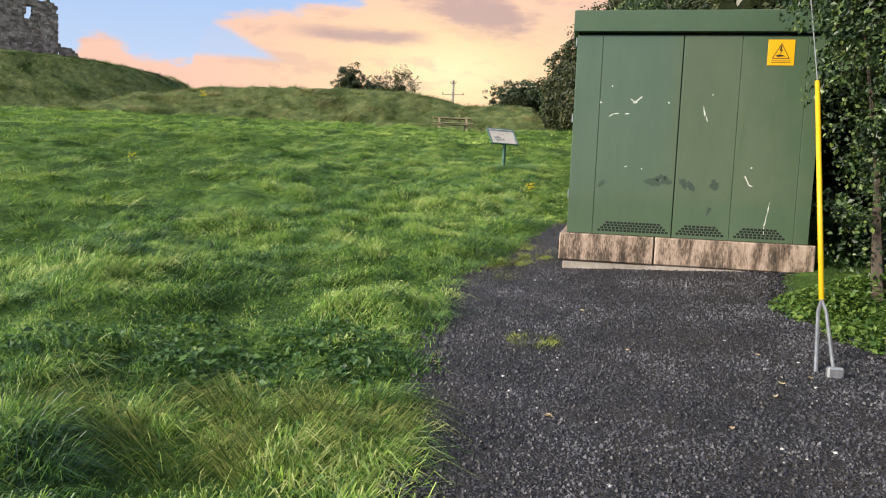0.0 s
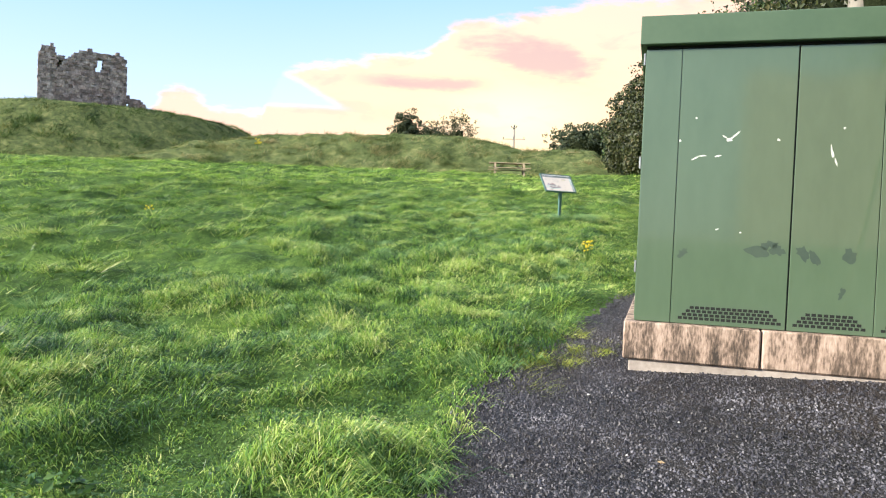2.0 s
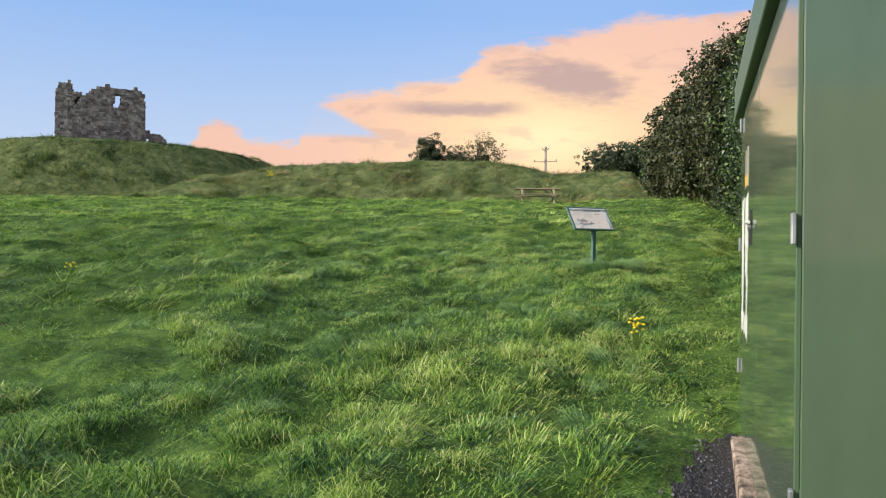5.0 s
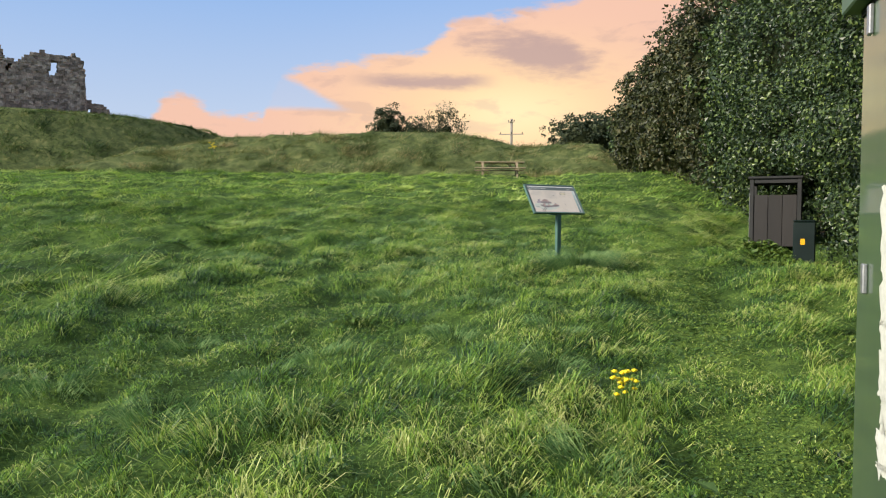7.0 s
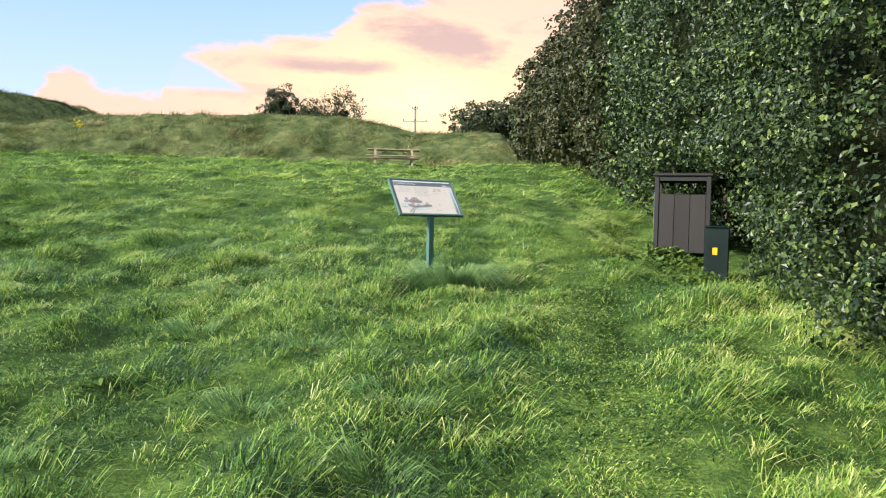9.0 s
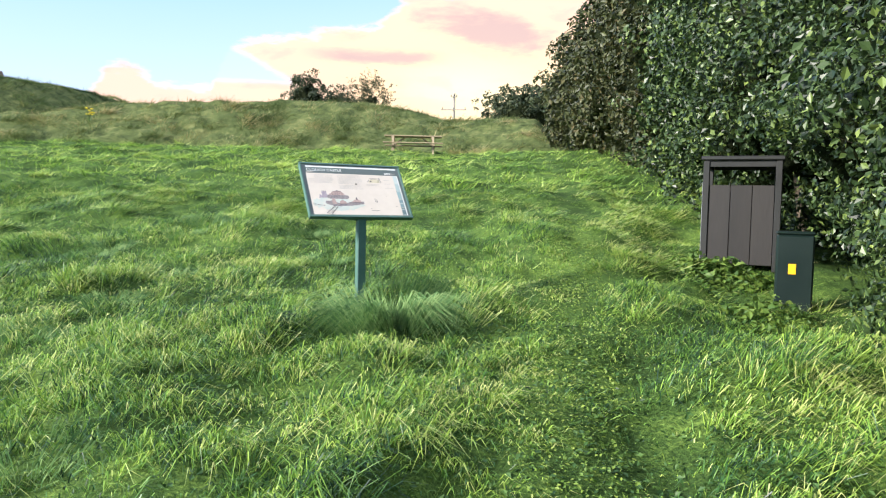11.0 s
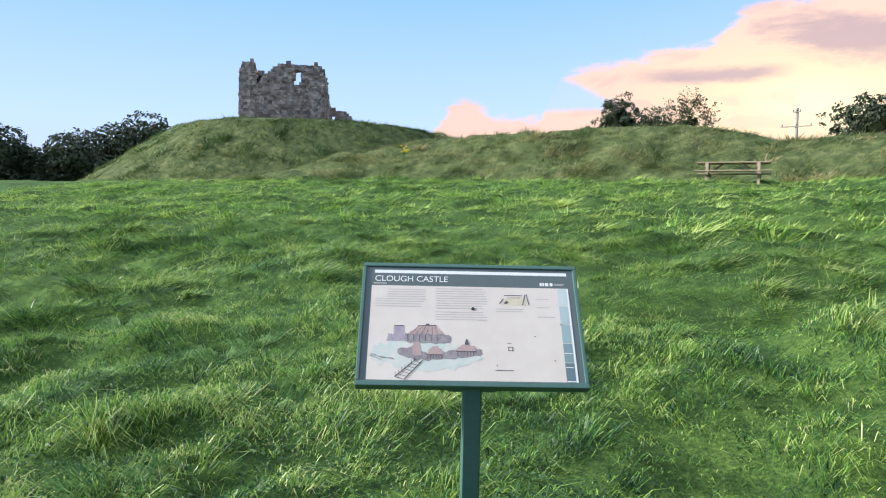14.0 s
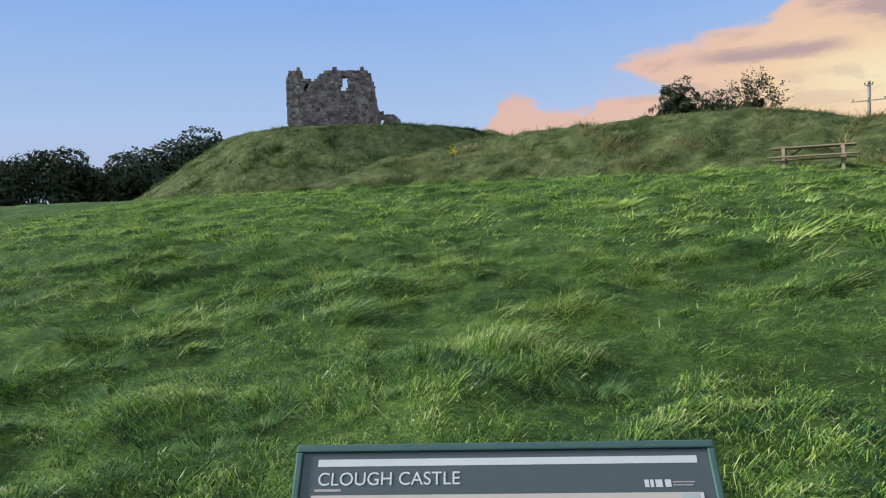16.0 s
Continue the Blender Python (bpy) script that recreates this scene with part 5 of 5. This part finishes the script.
part("edge_strip", boxed(-BR - 0.040, -BR - 0.036, -BR - 0.02, -BR + 0.0, 0.0, 0.95), STEEL, bin_ob, "pale metal edge strip")
dz = gz(4.06, 20.7)
dog = empty("waste_box", Matrix.Translation((4.12, 20.8, dz)) @ pose(0, 0, 0, 0, 0, -16), "small dark green dog waste box in the hedge", "waste box")
part("box", boxed(-0.15, 0.15, -0.13, 0.13, 0.02, 0.70), BOX_GREEN, dog, bevel=0.015)
part("lid", boxed(-0.155, 0.155, -0.135, 0.135, 0.702, 0.73), BOX_GREEN, dog, bevel=0.012)
part("leg", boxed(-0.04, 0.04, -0.04, 0.04, -0.2, 0.02), BOX_GREEN, dog)
part("sticker", boxed(-0.05, 0.01, -0.133, -0.1305, 0.36, 0.45), WARNING, dog, "yellow sticker")

# ---------------------------------------------------------------- castle ruin
def stone_wall(name, p0, p1, base, profile, thick, holes, parent, seed):
    """A rubble wall of rough through-stones, course by course, from p0 to p1; profile: height over the distance; holes: (u0, u1, h0, h1)."""
    r = np.random.default_rng(seed)
    p0, p1 = np.array(p0, float), np.array(p1, float)
    length = np.linalg.norm(p1 - p0)
    d = (p1 - p0) / length
    nrm = np.array([d[1], -d[0]])
    us, hs = [q[0] for q in profile], [q[1] for q in profile]
    V, F = [], []
    h = -0.5
    while h < max(hs):
        ch = r.uniform(0.17, 0.34)
        u = 0.0 - r.uniform(0, 0.05)
        while u < length:
            w = r.uniform(0.18, 0.46)
            cu, chh = u + w / 2, h + ch / 2
            ok = chh < np.interp(cu, us, hs) + r.normal(0, 0.10)
            for a, b, c, e in holes:
                ok = ok and not (a < cu < b and c < chh < e)
            if ok:
                u0, u1 = u - 0.01, min(u + w, length + r.uniform(0, 0.06)) + 0.01
                o = r.normal(0, 0.024, 4)
                j = r.normal(0, 0.028, (8, 3))
                k0 = len(V) * 1
                quadp = []
                for zz in (h - 0.012, h + ch + 0.012):
                    for uu, side_, oo in ((u0, 1, o[0]), (u1, 1, o[0]), (u1, -1, o[1]), (u0, -1, o[1])):
                        xy = p0 + d * uu + nrm * side_ * (thick / 2 + oo)
                        quadp.append((xy[0], xy[1], base + zz))
                V.extend(np.array(quadp) + j)
                F.extend(np.array([(3, 2, 1, 0), (4, 5, 6, 7), (0, 1, 5, 4), (1, 2, 6, 5), (2, 3, 7, 6), (3, 0, 4, 7)]) + k0)
            u += w
        h += ch
    V = np.array(V) - np.array(parent.matrix_world.translation)
    return mesh_object(name, V, np.array(F), STONE, parent)


PR, PL = (-46.5, 70.6), (-52.4, 65.2)
BASE = 12.74
castle = empty("castle_ruin", Matrix.Translation((-49.5, 68.0, BASE)), "ruined rubble-stone castle tower with a broken top on the mound", "castle ruin")
wd = np.array(PR) - np.array(PL)
wl = float(np.linalg.norm(wd))
wd = wd / wl
wn = np.array([-wd[1], wd[0]])
stone_wall("front_wall", PL, PR, BASE, [(0, 4.3), (0.15, 5.1), (0.5, 5.5), (1.2, 5.3), (1.5, 4.9), (1.75, 4.35), (2.1, 4.55), (2.45, 4.3), (2.7, 4.45), (3.2, 4.95), (3.9, 5.25), (4.6, 5.45), (5.2, 5.35), (5.8, 5.55), (6.4, 5.45), (6.9, 5.6), (7.5, 5.3), (7.8, 5.0), (8.0, 4.4)],
           1.1, [(5.12, 5.75, 3.45, 4.7), (1.62, 2.0, 3.4, 4.15)], castle, 31)
b0 = np.array(PL) + wd * 1.7
stone_wall("side_wall", b0 + wn * 0.5, b0 + wn * 4.6, BASE, [(0, 4.6), (1.0, 4.0), (2.5, 2.6), (4.2, 1.2)], 1.0, [], castle, 33)
b1 = np.array(PR) - wd * 0.45
rake = wn * math.cos(0.12) + wd * math.sin(0.12)
stone_wall("side_wall", b1 + wn * 0.5, b1 + rake * 6.0, BASE, [(0, 4.9), (1.6, 4.3), (3.2, 3.2), (4.6, 2.2), (6, 1.7)], 1.0, [], castle, 35)
b2 = b1 + rake * 6.0
stone_wall("low_wall", b2 - wd * 0.2, b2 + wd * 2.6, BASE, [(0, 2.3), (0.6, 2.2), (1.8, 2.0), (2.6, 1.7)], 0.9, [(0.75, 1.2, -1, 1.35)], castle, 37)

# ---------------------------------------------------------------- flowers, weeds, leaves on the ground
def flower(name, x, y, tall, heads, seed, label, scale=1.0):
    z = gz(x, y)
    ob = empty(name, Matrix.Translation((x, y, z)), label, "wild flower")
    r = random.Random(seed)
    for k in range(heads):
        tip = Vector((r.gauss(0, 0.035) * scale, r.gauss(0, 0.035) * scale, tall * r.uniform(0.62, 1.1)))
        part("stem", rod([(0, 0, 0), tip * 0.5 + Vector((0.01, 0, 0.01)), tip], [0.004 * scale, 0.003 * scale, 0.002 * scale], 5), WEED, ob)
        bm = bmesh.new()
        for q in range(11):
            a = q / 11 * 6.283
            c = Vector((math.cos(a), math.sin(a), 0.25)) * 0.020 * scale
            s = Vector((-math.sin(a), math.cos(a), 0)) * 0.007 * scale
            bm.faces.new([bm.verts.new(tip + v) for v in (c * 0.2 - s, c - s * 0.8, c * 1.1, c + s * 0.8, c * 0.2 + s)])
        bmesh.ops.create_icosphere(bm, subdivisions=1, radius=0.017 * scale, matrix=Matrix.Translation(tip + Vector((0, 0, 0.004))) @ Matrix.Diagonal((1, 1, 0.75, 1)))
        part("flower_head", bm, PETAL, ob, "yellow")
    return ob


flower("ragwort", 1.17, 13.62, 0.34, 20, 3, "yellow ragwort in bloom in the grass")
flower("ragwort", -8.43, 17.03, 0.20, 8, 5, "yellow ragwort in bloom in the grass", 1.3)
flower("ragwort", -21.2, 49.0, 0.7, 9, 7, "yellow gorse-like flowers on the bank", 3.5)


def rosette(name, x, y, n, reach, size, tall, seed, mat, label, category):
    """A low plant of broad leaves."""
    r = np.random.default_rng(seed)
    z = gz(x, y)
    d, a = reach * np.sqrt(r.random(n)), r.uniform(0, 6.283, n)
    px, py = d * np.cos(a), d * np.sin(a)
    pz = ground_z(px + x, py + y) - z + tall * r.random(n) * (1.1 - d / reach)
    nrm = np.stack([px * 0.8, py * 0.8, np.full(n, 0.8)], -1)
    v, f = leaves(np.stack([px, py, pz], -1), nrm, size, seed)
    ob = mesh_object(name, v, f, mat)
    ob.matrix_world = Matrix.Translation((x, y, z))
    return tagged(ob, label, category, kind="stuff")


for k, (x, y, n, reach, size, tall) in enumerate(((3.75, 7.0, 1100, 0.42, 0.045, 0.26), (4.05, 6.3, 1300, 0.5, 0.05, 0.28), (4.4, 5.7, 1100, 0.55, 0.05, 0.28), (4.4, 7.0, 1200, 0.6, 0.05, 0.35), (3.9, 22.1, 800, 0.45, 0.07, 0.30), (3.6, 22.4, 420, 0.32, 0.07, 0.2), (3.75, 20.2, 500, 0.4, 0.06, 0.2))):
    rosette("weeds", x, y, n, reach, size, tall, 500 + k, WEED, "low broad-leaved green weeds at the hedge foot", "weed")
for k, (x, y, n, reach) in enumerate(((-0.35, 5.2, 500, 0.55), (-0.95, 4.8, 420, 0.5), (0.05, 4.7, 260, 0.35), (-1.5, 5.3, 320, 0.5), (-0.5, 4.35, 260, 0.35), (-1.9, 4.4, 260, 0.45))):
    rosette("weeds", x, y, n, reach, 0.055, 0.20, 560 + k, CLOVER, "dark green leafy weeds growing through the long grass", "weed")
r = np.random.default_rng(77)
for k in range(14):
    x, y = r.uniform(-4, 3.2), r.uniform(3, 19)
    if in_gravel(np.array([x]), np.array([y]))[0] > -0.3 or (1.2 < x < 4.6 and 8 < y < 11):
        continue
    rosette("dock_plant", x, y, int(r.integers(8, 16)), 0.13, 0.075, 0.20, 600 + k, WEED, "broad-leaved dock plant among the grass", "weed")


def tussock(x, y, n, reach, tall, seed, label, mat=SEDGE, wide=0.007):
    r = np.random.default_rng(seed)
    a, d = r.uniform(0, 6.283, n), 0.3 * reach * np.sqrt(r.random(n))
    px, py = x + d * np.cos(a), y + d * np.sin(a)
    h = tall * r.uniform(0.5, 1.2, n)
    out = h * r.uniform(0.6, 1.9, n)
    lean = np.stack([np.cos(a) * out, np.sin(a) * out], -1)
    v, f = blades(px, py, ground_z(px, py), h, wide * r.uniform(0.6, 1.4, n), lean, np.clip(r.normal(0.75, 0.22, n), 0.1, 1.15), seed)
    z = gz(x, y)
    ob = mesh_object("grass_tussock", v - np.array([x, y, z]), f, mat)
    ob.matrix_world = Matrix.Translation((x, y, z))
    return tagged(ob, label, "grass tuft", kind="stuff")


tussock(0.80, 19.24, 1300, 1.1, 0.36, 701, "long coarse grass tuft round the foot of the sign post", wide=0.009)
tussock(0.92, 19.05, 600, 0.7, 0.30, 702, "long coarse grass tuft beside the sign post", wide=0.009)
for k, (x, y) in enumerate(((-0.55, 3.45), (-0.05, 3.35), (-1.05, 3.75), (0.2, 3.7), (-0.3, 3.9), (-1.5, 3.5))):
    tussock(x, y, 420, 0.9, 0.27, 690 + k, "long arching olive grass tuft beside the gravel", OLIVE, 0.005)
r = np.random.default_rng(78)
for k in range(60):
    x, y = r.uniform(-5, 1.5), r.uniform(3.2, 24)
    if in_gravel(np.array([x]), np.array([y]))[0] > -0.15 or trail(x, y) > 0.3 or math.hypot(x - 0.5, y - 19.5) < 0.8:
        continue
    tussock(x, y, 300, 0.7, 0.15, 720 + k, "leaning tuft of coarse bluish-green grass")
for k, (x, y) in enumerate(((1.14, 5.60), (0.95, 8.55), (1.2, 8.9), (1.0, 9.4))):
    tussock(x, y, 260, 0.5, 0.11, 900 + k, "small yellowish weed tuft growing through the gravel", MOSS, 0.005)


def fallen(x, y, size, seed, mat=LITTER, label="dry fallen leaf lying on the gravel"):
    r = random.Random(seed)
    bm = bmesh.new()
    a0 = r.uniform(0, 6.28)
    rim = []
    for k in range(9):
        a = a0 + k / 9 * 6.283
        q = size * (1.0 if k % 4 == 0 else 0.55) * r.uniform(0.75, 1.1)
        rim.append(bm.verts.new((math.cos(a) * q, math.sin(a) * q * 0.7, r.uniform(0.006, 0.02))))
    c = bm.verts.new((0, 0, 0.004))
    for k in range(9):
        bm.faces.new((c, rim[k], rim[(k + 1) % 9]))
    z = float(gravel_z(np.array([x]), np.array([y]))[0])
    ob = part("fallen_leaf", bm, mat)
    ob.matrix_world = Matrix.Translation((x, y, z + 0.004))
    return tagged(ob, label, "fallen leaf")


for k, (x, y, s) in enumerate(((1.22, 4.05, 0.03), (1.84, 5.5, 0.028), (0.62, 3.1, 0.03), (0.48, 4.9, 0.03), (2.75, 4.95, 0.035), (2.62, 4.7, 0.035), (2.98, 5.1, 0.03), (2.2, 4.1, 0.026), (1.6, 6.6, 0.024), (2.8, 5.6, 0.024), (0.6, 8.7, 0.05), (0.75, 9.2, 0.04))):
    fallen(x, y, s, 40 + k)


def pebble(x, y, size, seed):
    bm = bmesh.new()
    bmesh.ops.create_icosphere(bm, subdivisions=1, radius=size)
    r = random.Random(seed)
    for v in bm.verts:
        v.co = Vector((v.co.x * r.uniform(0.8, 1.2), v.co.y * r.uniform(0.8, 1.2), v.co.z * 0.6))
    ob = part("pebble", bm, PALE_STONE)
    ob.matrix_world = Matrix.Translation((x, y, float(gravel_z(np.array([x]), np.array([y]))[0]) + size * 0.4))
    return tagged(ob, "pale pebble lying on the dark gravel", "pebble", "pale pebbles on the gravel")


r = random.Random(9)
for k in range(46):
    x, y = r.uniform(0.7, 3.6), r.uniform(3.0, 8.0)
    pebble(x, y, r.uniform(0.007, 0.014), k)
